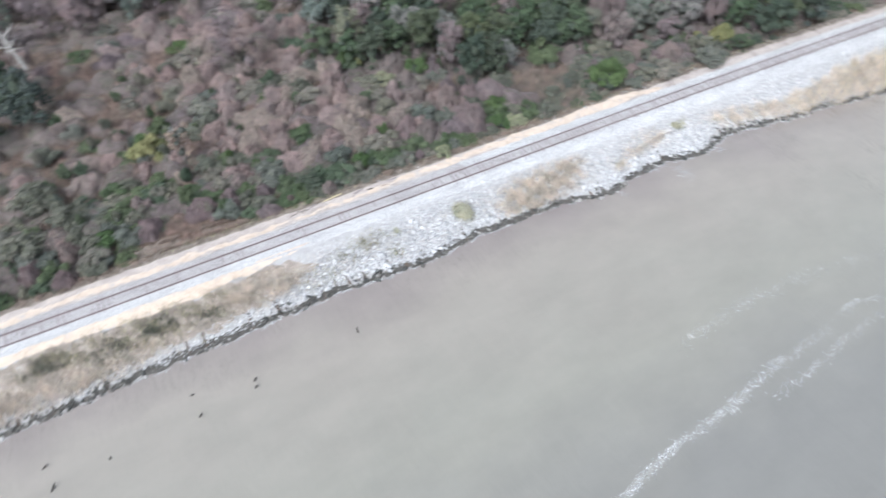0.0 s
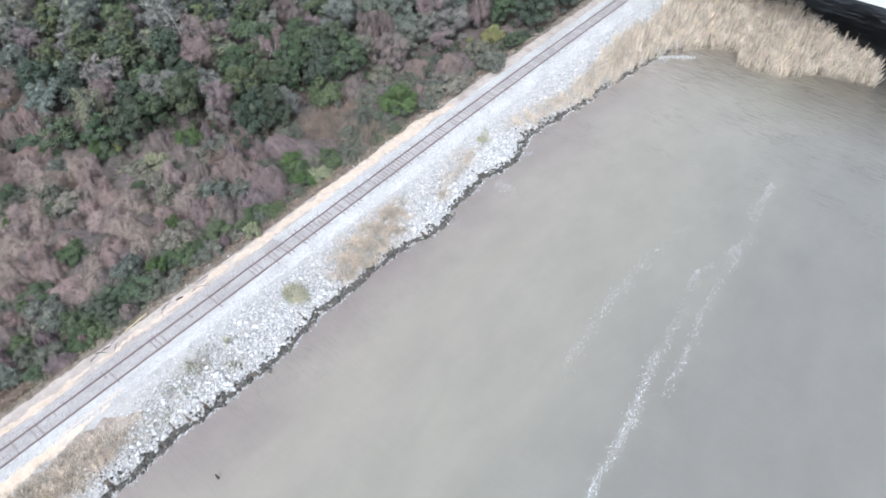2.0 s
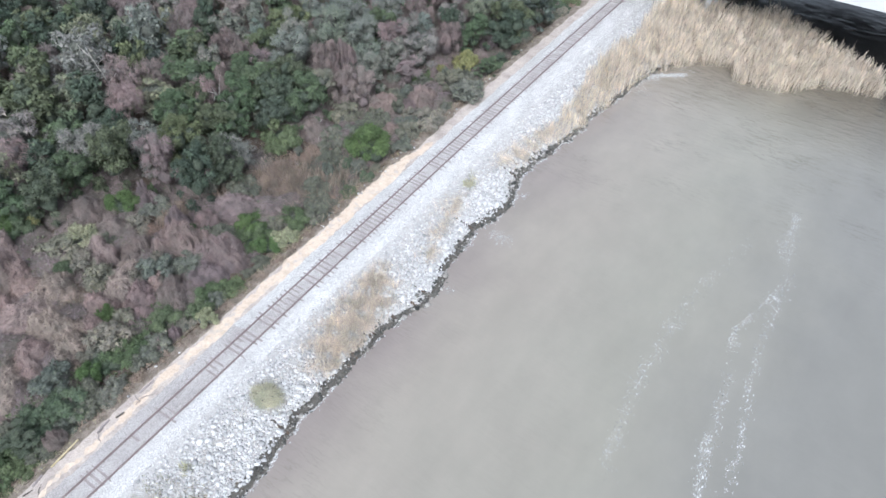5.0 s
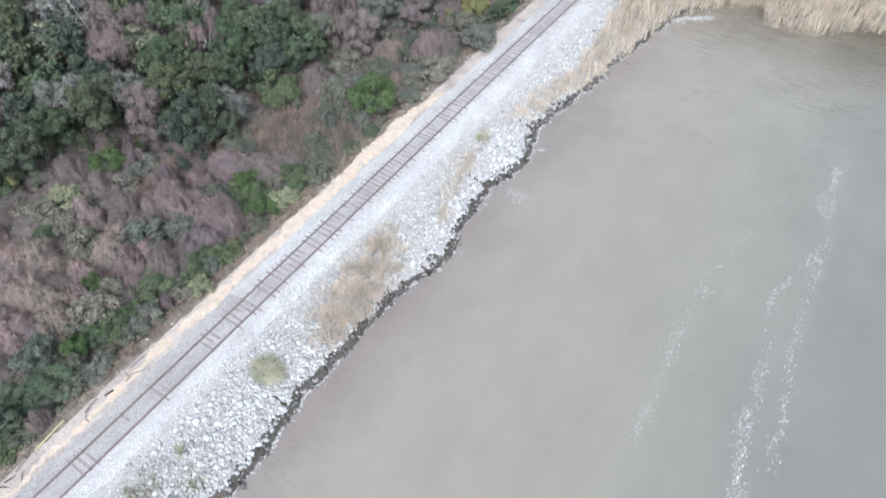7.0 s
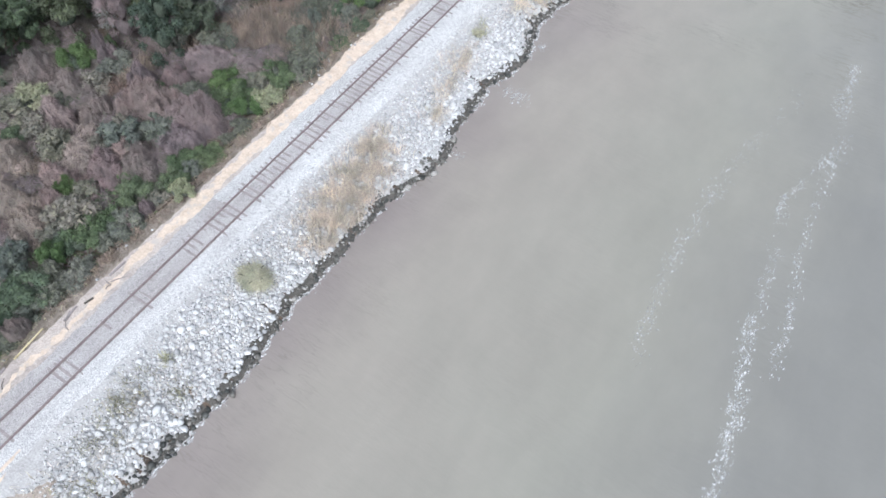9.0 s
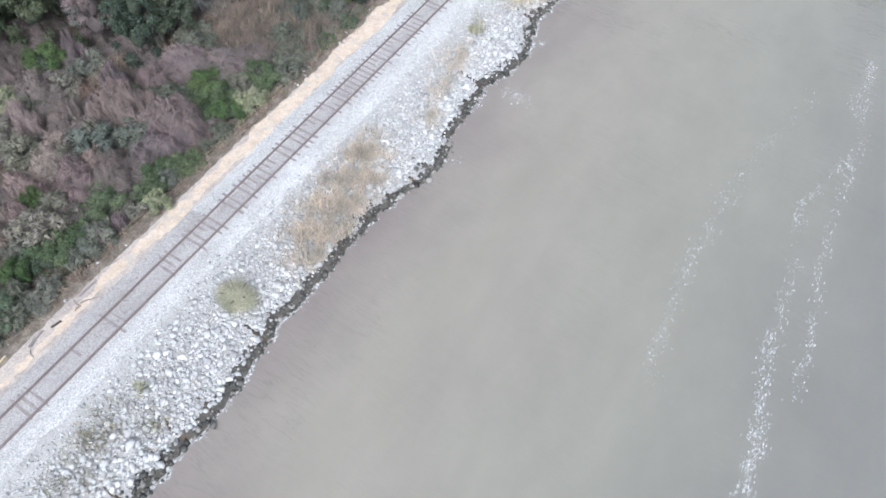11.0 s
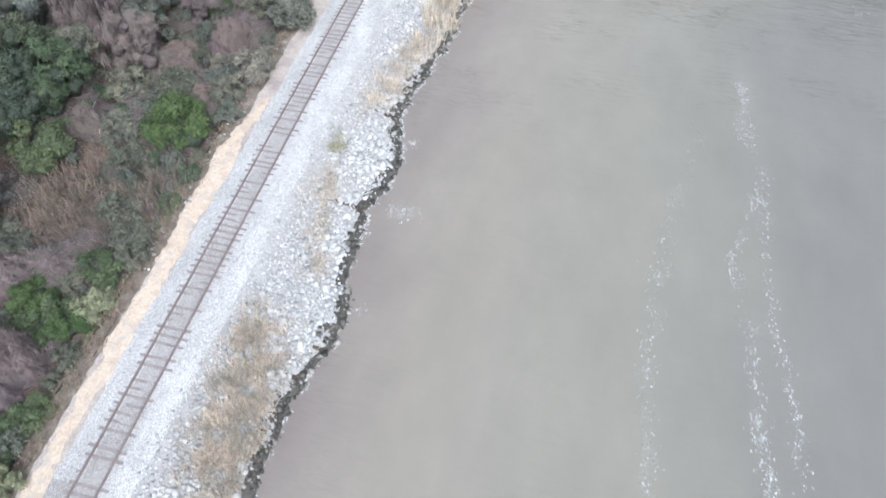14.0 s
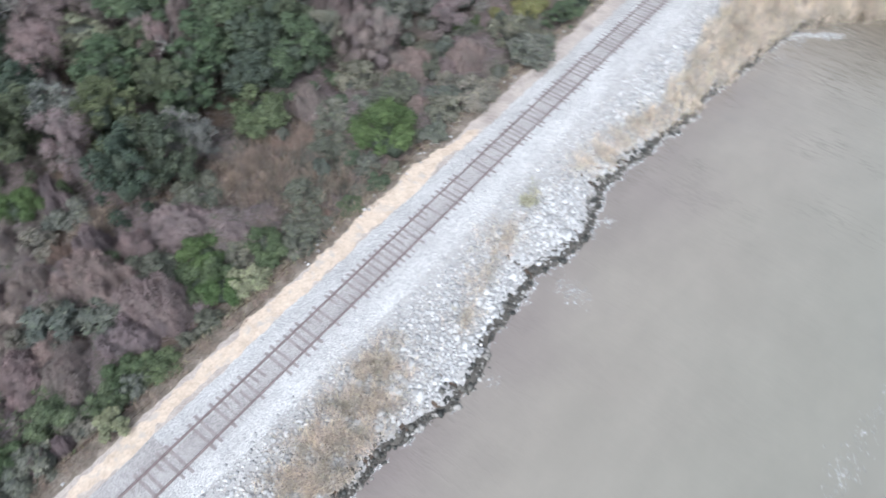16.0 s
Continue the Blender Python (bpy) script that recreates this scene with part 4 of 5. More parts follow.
plant_kind("brown", "dead_bramble", "low tangle of dead reddish-brown stems", "bramble", [vine_mesh(s, 0.45, 3200, "brown", 1.0, 8, "heart", 0.0, 1.6, 0.22) for s in range(220, 224)], low_stem, "bramble_tangle")
plant_kind("olive", "olive_shrub", "grey-olive shrub with small leaves and bare twigs", "shrub", [shrub_mesh(s, 1900, 0.1, "olive") for s in range(230, 235)], low_stem)
plant_kind("green", "green_shrub", "leafy green evergreen shrub", "shrub", [shrub_mesh(s, 3000, 0.08, "green") for s in range(240, 244)], low_stem)
plant_kind("lime", "bright_green_shrub", "bright green leafy shrub in the thicket", "shrub", [shrub_mesh(s, 4200, 0.062, "lime") for s in range(250, 253)], low_stem)
plant_kind("pale", "pale_green_shrub", "pale grey-green rounded shrub", "shrub", [shrub_mesh(s, 2600, 0.095, "pale") for s in range(260, 262)], low_stem)
plant_kind("yellow", "yellow_green_shrub", "yellow-green leafy shrub in the thicket", "shrub", [shrub_mesh(s, 2600, 0.095, "yellow") for s in range(265, 267)], low_stem)
plant_kind("dark", "evergreen_tree", "dark green evergreen tree with a dense leafy crown", "tree", [crown_mesh(s, 5200, 0.135, "dark", 7.0, 2.6, 22, 500) for s in range(270, 274)], trunks, "crown")
plant_kind("grey", "grey_green_tree", "grey-green tree hung with vines and moss", "tree", [crown_mesh(s, 3200, 0.12, "greytree", 7.0, 2.7, 22, 2000) for s in range(280, 284)], trunks, "crown")
plant_kind("midgreen", "green_tree", "mid-green broadleaf tree in the wood", "tree", [crown_mesh(s, 4600, 0.12, "midgreen", 6.0, 2.3, 20, 700) for s in range(290, 293)], trunks, "crown")
plant_kind("baretree", "bare_tree", "leafless grey-mauve tree of fine twigs", "tree", [crown_mesh(s, 160, 0.12, "vine", 6.5, 2.2, 18, 3200) for s in range(300, 302)], trunks, "crown")

FAR["dark"] = [crown_mesh(s, 2200, 0.2, "dark", 7.0, 2.6) for s in range(274, 276)]
FAR["grey"] = [crown_mesh(s, 1800, 0.17, "greytree", 7.0, 2.7, 20, 900) for s in range(284, 287)]
FAR["midgreen"] = [crown_mesh(s, 2000, 0.18, "midgreen", 6.0, 2.3, 18, 200) for s in range(293, 295)]
FAR["baretree"] = [crown_mesh(s, 60, 0.2, "vine", 6.5, 2.2, 16, 1300) for s in range(302, 304)]
FAR["vinetall"] = [crown_mesh(s, 200, 0.14, "drape", 3.0, 1.75, 15, 1500, 0.85, 0.8) for s in range(213, 215)]
FAR["vine"] = [vine_mesh(s, 1.15, 1500, fine=1.3) for s in range(207, 209)]
FAR["olive"] = [shrub_mesh(s, 900, 0.16, "olive") for s in range(235, 237)]
FAR["green"] = [shrub_mesh(s, 900, 0.16, "green") for s in range(244, 246)]
FAR["brown"] = [vine_mesh(s, 0.45, 1300, "brown", 1.5, 8, "heart", 0.0, 1.6, 0.22) for s in range(224, 226)]
made, placed = {}, []
pr = random.Random(77)


def plant(key, x, y, rad, high=None, z=None):
    """One plant of that kind, rad metres in radius at x, y; high stretches it upwards."""
    name, label, category, meshes, stem, partname = KINDS[key]
    unit = {"dark": 2.6, "grey": 2.7, "midgreen": 2.3, "baretree": 2.2, "vine": 1.75, "tanvine": 1.75, "vinetall": 1.75, "brown": 1.75}.get(key, 1.2)
    s = rad / unit
    hs = s if high is None else high
    z0 = float(ground_z(x, y)) - 0.05 if z is None else z
    far = key in FAR and (x < -33 or y > 96)
    meshes = FAR[key] if far else meshes
    k = pr.randrange(len(meshes))
    base = (key, k, far)
    m = pose(x, y, z0, 0, 0, pr.uniform(0, 360)) @ Matrix.Diagonal((s, s * (pr.uniform(0.7, 1.7) if key in ("vine", "tanvine") else pr.uniform(0.88, 1.12)), hs, 1))
    if base not in made:
        top = tagged(new(name), label, category, group=category + " of the thicket")
        part(partname, meshes[k], top)
        st = stem[k % len(stem)] if isinstance(stem, list) else stem
        part("trunk" if isinstance(stem, list) else "stem", st, top)
        top.matrix_basis = m
        made[base] = top
    else:
        top = made[base].copy()
        scene.collection.objects.link(top)
        for c in made[base].children:
            cc = c.copy()
            scene.collection.objects.link(cc)
            cc.parent = top
        top.matrix_basis = m
    placed.append((x, y, rad))
    return top


# Plants that stand out, by kind, place and radius.
for key, x, y, rad, high in [
        ("pale", -4.3, 33.0, 0.85, 0.9), ("lime", -7.0, 43.1, 1.1, 1.0), ("pale", -5.9, 44.6, 1.35, 1.0), ("olive", -5.9, 49.6, 1.5, 1.0), ("green", -7.4, 47.6, 1.3, 1.0),
        ("lime", -8.0, 61.3, 2.2, 1.9), ("olive", -4.9, 63.6, 1.1, 0.8), ("olive", -5.2, 69.4, 1.9, 1.2), ("olive", -4.8, 76.8, 1.9, 1.4), ("yellow", -8.4, 82.6, 1.4, 1.7),
        ("lime", -24.0, 39.0, 1.3, 1.5), ("green", -29.4, 30.7, 1.7, 1.5), ("pale", -23.3, 33.8, 1.6, 1.2), ("lime", -29.6, 30.0, 0.8, 2.0),
        ("vine", -9.6, 39.8, 2.6, 1.7), ("vine", -8.6, 37.6, 2.0, 1.2), ("vine", -12.5, 45.6, 2.6, 1.5), ("vine", -11.4, 31.0, 2.5, 1.5), ("tanvine", -13.6, 29.0, 2.3, 1.45), ("vine", -9.6, 33.4, 1.9, 1.2),
        ("tanvine", -12.2, 24.5, 2.4, 1.5), ("tanvine", -14.0, 21.8, 2.2, 1.3), ("tanvine", -12.7, 18.6, 2.4, 1.4), ("olive", -9.9, 26.6, 1.7, 1.3),
        ("green", -7.4, 20.8, 1.5, 1.0), ("lime", -8.4, 23.6, 0.9, 1.2), ("dark", -7.0, 16.6, 1.6, 0.32), ("green", -5.9, 13.4, 1.4, 0.9), ("olive", -6.2, 28.6, 1.3, 0.9), ("green", -6.8, 35.2, 1.2, 0.8),
        ("green", -17.6, 56.6, 2.0, 1.9), ("midgreen", -21.8, 53.5, 2.3, 0.85), ("dark", -19.8, 58.0, 2.0, 0.8), ("dark", -13.4, 86.8, 1.8, 0.95), ("baretree", -12.9, 75.4, 2.2, 0.65), ("vinetall", -16.4, 68.0, 2.3, 1.7),
        ("vinetall", -20.3, 88.4, 2.4, 1.8), ("dark", -6.4, 89.6, 3.0, 0.95), ("dark", -8.2, 93.6, 3.2, 1.05), ("dark", -6.0, 98.6, 2.6, 0.95), ("midgreen", -5.2, 83.2, 1.8, 0.5), ("midgreen", -10.2, 87.4, 2.6, 0.9),
        ("vine", -12.0, 69.3, 2.2, 1.6), ("olive", -10.8, 65.6, 1.7, 1.3), ("vine", -8.9, 73.0, 2.0, 1.5), ("grey", -18.6, 74.0, 2.4, 0.8), ("olive", -6.6, 66.8, 1.4, 1.0), ("olive", -7.8, 78.4, 1.8, 1.5),
        ("grey", -44.0, 50.5, 4.2, 1.5), ("dark", -41.8, 41.5, 3.6, 1.25), ("grey", -44.0, 60.5, 3.6, 1.4), ("midgreen", -30.4, 56.2, 3.4, 1.3), ("grey", -25.8, 67.5, 3.2, 1.15), ("grey", -25.2, 75.5, 3.2, 1.15),
        ("midgreen", -24.5, 60.8, 3.0, 1.15), ("baretree", -35.2, 35.8, 3.0, 1.05), ("baretree", -37.5, 52.0, 2.6, 1.35), ("dark", -20.6, 60.6, 2.6, 0.95), ("dark", -22.6, 64.4, 2.6, 1.0), ("midgreen", -18.4, 60.2, 1.7, 0.75), ("baretree", -26.6, 54.6, 1.6, 1.15), ("midgreen", -27.4, 50.4, 2.5, 1.15), ("dark", -36.8, 46.2, 3.2, 1.1),
        ("dark", -47.5, 41.0, 3.2, 1.2), ("dark", -41.0, 42.6, 3.0, 1.1), ("midgreen", -35.5, 41.0, 2.6, 1.0), ("dark", -33.5, 37.6, 2.6, 0.9), ("dark", -27.0, 53.4, 2.6, 0.95), ("dark", -23.0, 52.4, 2.4, 0.85), ("dark", -31.2, 44.8, 2.6, 0.9),
        ("olive", -12.6, 60.4, 1.5, 1.1), ("olive", -10.9, 57.6, 1.3, 0.9), ("olive", -14.9, 65.2, 1.7, 1.3), ("brown", -13.4, 57.6, 1.7, 1.2), ("olive", -11.8, 63.2, 1.3, 1.0), ("vine", -15.8, 60.6, 1.9, 1.4), ("green", -13.6, 62.2, 0.9, 0.9), ("brown", -9.6, 55.2, 1.5, 1.0),
        ("yellow", -22.7, 0.7, 1.9, 1.5), ("lime", -25.4, 0.6, 1.2, 1.1), ("green", -27.0, 3.2, 1.3, 1.5), ("dark", -37.6, -11.5, 3.2, 1.2), ("dark", -42.0, -14.5, 3.6, 1.35), ("dark", -35.0, -17.5, 3.0, 1.1),
        ("baretree", -37.7, 16.0, 3.2, 1.45), ("baretree", -34.6, 18.0, 2.6, 1.2), ("midgreen", -29.8, 31.5, 2.2, 0.85), ("lime", -9.6, -6.8, 1.1, 0.8), ("green", -7.4, -12.6, 1.3, 0.9), ("green", -5.9, -5.4, 1.0, 0.6),
        ("olive", -15.1, -9.8, 2.0, 1.6), ("olive", -20.1, -12.9, 2.2, 1.7), ("olive", -11.9, -14.9, 2.0, 1.5), ("green", -13.0, -4.6, 1.3, 1.0), ("olive", -11.2, 12.8, 1.8, 1.5), ("olive", -10.3, 21.4, 1.5, 1.3), ("green", -6.4, 17.6, 1.3, 0.9),
        ("tanvine", -33.0, 23.7, 3.0, 1.9), ("tanvine", -22.0, 14.3, 2.7, 1.7), ("tanvine", -30.7, 13.1, 2.8, 1.8), ("tanvine", -25.6, 20.4, 2.6, 1.6), ("tanvine", -18.6, 12.4, 2.3, 1.5), ("brown", -44.0, 7.5, 3.6, 2.2)]:
    low = key in ("pale", "lime", "green", "olive", "yellow")
    plant(key, x, y, rad * (1.2 if low else 1.0), high * (1.15 if low else 1.0), float(ground_z(x, y)) + (0.15 if low else -0.05))

# Shrubs along the sandy edge.
for y0 in np.arange(-22, 37, 1.55):
    if -7 < y0 < 8:
        continue
    key = pr.choices(["green", "olive", "vine", "lime"], [3.5, 3.5, 1.4, 0.5])[0]
    y = float(y0) + pr.uniform(-0.5, 0.5)
    rad = pr.uniform(0.9, 1.5)
    plant(key, pr.uniform(-6.6, -5.6) + (0.4 if y < 20 else 0), y, rad, pr.uniform(0.75, 1.15))
for y0 in np.arange(36, 112, 1.5):
    key = pr.choices(["olive", "green", "brown", "vine"], [5, 1.6, 1.0, 0.7])[0]
    rad = pr.uniform(0.7, 1.25)
    y = float(y0) + pr.uniform(-0.8, 0.8)
    if not any((-6.2 - a) ** 2 + (y - e) ** 2 < q * q for a, e, q in placed):
        plant(key, pr.uniform(-6.2, -5.2) + float(track_x(y)), y, rad, pr.uniform(0.55, 0.95))

# The rest of the thicket by zone.
pr.seed(99)
count = 0
for step in range(9000):
    x, y = pr.uniform(-92, -5.2), pr.uniform(-46, 150)
    edge = -15 - 0.35 * max(0, 48 - y) if y > 20 else -27 - 0.5 * max(0, 20 - y)
    edge = -8.5 if y > 84 else (-12 if y > 66 else edge)
    w = float(wave(x, y, 13, 91))
    if y > 72 + 0.66 * (x + 79) + 8 or y < -25:
        if pr.random() < 0.985:
            continue
    if y > 64 and x < edge + 3 * w:
        key = pr.choices(["grey", "dark", "midgreen", "baretree", "vinetall"], [5, 0.8, 2.6, 2.2, 2.4])[0]
        rad, high = pr.uniform(1.9, 3.0), pr.uniform(0.7, 1.1)
        if key == "vinetall":
            rad, high = pr.uniform(1.8, 2.6), pr.uniform(1.5, 2.1)
    elif -47 < x < -27 and 29 < y < 47 and x < edge + 3 * w:
        key = pr.choices(["dark", "midgreen", "grey", "baretree"], [4, 2, 2, 0.8])[0]
        rad, high = pr.uniform(2.0, 3.3), pr.uniform(0.75, 1.2)
    elif 47 < y < 66 and x < edge + 3 * w:
        key = pr.choices(["grey", "dark", "midgreen", "baretree", "vinetall"], [2.4, 4.2, 3.2, 0.8, 1.0])[0]
        rad, high = pr.uniform(2.0, 3.3), pr.uniform(0.75, 1.25)
        if key == "vinetall":
            rad, high = pr.uniform(1.8, 2.6), pr.uniform(1.5, 2.1)
    elif y > 28 and x < edge + 3 * w and not (y < 42 and x > -27):
        key = pr.choices(["grey", "dark", "midgreen", "baretree", "vinetall"], [5.2, 1.8, 2.8, 1.4, 1.6])[0]
        rad, high = pr.uniform(2.0, 3.3), pr.uniform(0.75, 1.25)
        if key == "vinetall":
            rad, high = pr.uniform(1.8, 2.6), pr.uniform(1.5, 2.1)
    elif (x < -46 + 6 * w and y > 27) or x < -58 + 6 * w:
        key = pr.choices(["grey", "dark", "midgreen", "baretree", "vinetall"], [5, 0.6, 1.0, 4, 3])[0]
        rad, high = pr.uniform(2.2, 3.5), pr.uniform(0.85, 1.4)
    elif y < 8 and x < -17:
        key = pr.choices(["brown", "vine", "olive", "green"], [6, 3.5, 1.4, 0.5])[0]
        rad, high = pr.uniform(1.3, 2.4), pr.uniform(0.8, 1.3)
    elif 46 < y < 92 and x > -9.3 - 1.2 * w:
        key = pr.choices(["olive", "green", "lime", "pale", "vine", "brown"], [5, 2.4, 0.5, 0.7, 1.0, 0.6])[0]
        rad, high = pr.uniform(0.9, 1.6), pr.uniform(0.7, 1.2)
    elif 6 < y < 31 and x > -9.5 - 1.2 * w - 0.2 * max(0, 24 - y):
        key = pr.choices(["green", "olive", "vine"], [4.5, 3.2, 1.0])[0]
        rad, high = pr.uniform(1.0, 1.7), pr.uniform(0.9, 1.35)
    elif y < 12 and x > -17:
        key = pr.choices(["olive", "vine", "green", "lime", "brown"], [5, 3, 1.6, 0.4, 1.2])[0]
        rad, high = pr.uniform(1.1, 2.0), pr.uniform(0.8, 1.3)
        if x > -8.5 and -6 < y < 8:
            continue
    elif 48 < y < 57 and -17 < x < -6.5:
        key = pr.choices(["brown", "olive"], [6, 1])[0]
        rad, high = pr.uniform(1.2, 1.9), pr.uniform(0.7, 1.1)
    elif y > 57:
        key = pr.choices(["olive", "vine", "green", "brown", "lime"], [5, 3, 1.2, 1.5, 0.3])[0]
        rad, high = pr.uniform(1.1, 1.9), pr.uniform(0.8, 1.4)
    else:
        key = pr.choices(["vine", "olive", "brown", "green", "lime"], [8, 2.4, 0.6, 0.7, 0.2])[0]
        rad, high = pr.uniform(1.4, 2.7), pr.uniform(1.15, 1.9)
    if key == "vine" and x < -11 and y < 34 and pr.random() < 0.85:
        key = "tanvine"
    gap = 0.5 if key in ('vine', 'olive', 'brown', 'green', 'lime', 'tanvine') else 0.58
    gap = 0.64 if key in ('dark', 'midgreen') else 0.6 if key == 'vine' else gap
    limit = -5.0 if y < 60 else -4.3
    if x + rad * 0.8 > limit + float(track_x(y)) - (0.8 if 18 < y < 60 else 0):
        continue
    if any((x - a) ** 2 + (y - c) ** 2 < (gap * (rad + q)) ** 2 for a, c, q in placed):
        continue
    if (x < -62 or y > 125 or y < -34) and pr.random() < 0.35:
        continue
    plant(key, x, y, rad, high)
    count += 1
# Small leafy shoots that stand up through the vines.
for step in range(110):
    x, y = pr.uniform(-44, -8), pr.uniform(-12, 82)
    plant(pr.choices(["green", "olive", "lime", "yellow"], [3, 5, 1.2, 0.5])[0], x, y, pr.uniform(0.45, 0.95), pr.uniform(0.9, 1.5), float(ground_z(x, y)) + pr.uniform(0.2, 0.7))

# A low cover of vines and stems that joins the plants.
rs = np.random.RandomState(500)
CX, CY = np.arange(-74, -5.0, 0.4), np.arange(-27, 112, 0.4)
gx2, gy2 = np.meshgrid(CX, CY)
hill = np.zeros_like(gx2)
for k in range(1500):
    cx, cy, rad = rs.uniform(-75, -5.5), rs.uniform(-28, 113), rs.uniform(0.8, 2.4)
    top, w = rad * rs.uniform(0.35, 0.75), int(rad / 0.4) + 2
    a, e = int((cx + 74) / 0.4), int((cy + 27) / 0.4)
    sl = (slice(max(0, e - w), max(0, e + w)), slice(max(0, a - w), max(0, a + w)))
    dd = ((gx2[sl] - cx) ** 2 + (gy2[sl] - cy) ** 2) / rad ** 2
    hill[sl] = np.maximum(hill[sl], top * np.sqrt(np.clip(1 - dd, 0, 1)))
fringe = np.interp(gy2, [-20, -6, 0, 8, 14, 30, 45, 60, 110], [-4.8, -6.5, -9.0, -7.0, -5.0, -5.4, -6.4, -5.4, -4.6]) + track_x(gy2) + 0.5 * wave(gx2, gy2, 3, 92)
rise = np.clip((fringe - gx2) / 1.6, 0, 1) ** 0.7
bare = np.clip(1.6 + 1.2 * wave(gx2, gy2, 9, 93), 0.25, 1)
cover = ground_z(gx2, gy2) - 0.25 + rise * (0.12 + bare * hill * np.clip(0.45 + (fringe - gx2) / 8, 0.45, 1)) + rs.uniform(-0.16, 0.16, hill.shape) * rise
nc = len(CX)
i = (np.arange(len(CY) - 1)[:, None] * nc + np.arange(nc - 1)).ravel()
base = (np.stack([gx2, gy2, cover], -1).reshape(-1, 3), np.stack([i, i + 1, i + nc + 1, i + nc], 1))
dzx, dzy = np.gradient(cover, 0.4, axis=1), np.gradient(cover, 0.4, axis=0)
ok = np.flatnonzero((rise.ravel() > 0.05) & (gy2.ravel() < 78 + 0.66 * (gx2.ravel() + 79)))
pick = rs.choice(ok, 150000, p=np.clip(1.3 + gx2.ravel()[ok] / 80, 0.35, 1.3) / np.clip(1.3 + gx2.ravel()[ok] / 80, 0.35, 1.3).sum())
nrm = np.stack([-dzx.ravel()[pick], -dzy.ravel()[pick], np.ones(len(pick))], -1)
nrm /= np.linalg.norm(nrm, axis=1)[:, None]
p = base[0][pick] + np.stack([rs.uniform(-0.2, 0.2, len(pick)), rs.uniform(-0.2, 0.2, len(pick)), rs.uniform(0, 0.08, len(pick))], -1)
half = len(p) * 7 // 10
close = (1.0 * (gx2.ravel()[ok] > -30) * (np.abs(gy2.ravel()[ok] - 40) < 42)) + 0.02
extra = rs.choice(ok, 110000, p=close / close.sum())
up = np.stack([-dzx.ravel()[extra], -dzy.ravel()[extra], np.ones(len(extra))], -1)
up /= np.linalg.norm(up, axis=1)[:, None]
spot = base[0][extra] + np.stack([rs.uniform(-0.2, 0.2, len(extra)), rs.uniform(-0.2, 0.2, len(extra)), rs.uniform(0, 0.12, len(extra))], -1)
pieces = [base, strands(spot, up, 0.62, 0.036, rs, 0.4, 0.7), strands(p[:half], nrm[:half], 0.8, 0.03, rs, 0.55, 0.35), strands(p[half:], nrm[half:], 0.6, 0.02, rs, 0.1, 0.8)]
tagged(new("undergrowth", joined("undergrowth", pieces, M["thicket"], M["heart"])), "tangled undergrowth of bare vines and dead stems", "undergrowth", kind="stuff")
leafy = wave(gx2, gy2, 7, 94).ravel()
lowness = leafy[ok] * 2.0 - 1.6 * hill.ravel()[ok]
pick = rs.choice(ok, 42000, p=np.exp(lowness) / np.exp(lowness).sum())
p = base[0][pick] + np.stack([rs.uniform(-0.2, 0.2, len(pick)), rs.uniform(-0.2, 0.2, len(pick)), rs.uniform(0, 0.2, len(pick))], -1)
tagged(new("low_leaves", joined("low_leaves", [leaves(p, np.tile((0.0, 0.0, 1.0), (len(p), 1)), 0.16, rs)], M["olive"])), "low olive leaves among the vines", "undergrowth", kind="stuff")

near = np.where((gx2.ravel()[ok] > -10.5) & (np.abs(gy2.ravel()[ok] - 12) < 20), 1.0, 0.02) * np.exp(1.2 * leafy[ok])
pick = rs.choice(ok, 16000, p=near / near.sum())
p = base[0][pick] + np.stack([rs.uniform(-0.2, 0.2, len(pick)), rs.uniform(-0.2, 0.2, len(pick)), rs.uniform(0, 0.25, len(pick))], -1)
tagged(new("low_leaves", joined("low_leaves", [leaves(p, np.tile((0.0, 0.0, 1.0), (len(p), 1)), 0.15, rs)], M["green"])), "low green leaves along the thicket's edge", "undergrowth", kind="stuff")

# Bank shrub on the riprap.
bank_shrub = tagged(new("bank_shrub"), "round grey-olive twiggy shrub on the riprap", "shrub")
q = np.random.RandomState(510)
L = lump_group(q, 7, 0.55, 0.3, 0.5, 0.3, 0.75)
p2, d2 = on_lumps(L, 3200, q, -0.2, ragged=0.3)
part("foliage", joined("foliage", [sprays(L, 1500, 0.035, q, long=2.4), strands(p2, d2, 0.45, 0.015, q, 0.0, 1.6)], M["greyshrub"]), bank_shrub)
part("stem", low_stem, bank_shrub)
bank_shrub.matrix_basis = pose(5.0, 30.5, float(ground_z(5.0, 30.5))) @ Matrix.Diagonal((1.6, 1.6, 1.0, 1))


def snag(x, y, high, spread, thick, label, seed, lean=(0, 0)):
    q = np.random.RandomState(seed)
    ob = new("dead_tree", joined("dead_tree", branchwork(q, high, spread, 7, thick, 5), M["palebark"]))
    ob.matrix_basis = pose(x, y, float(ground_z(x, y)), lean[0], lean[1], 0)
    return tagged(ob, label, "dead tree", group="dead trees")


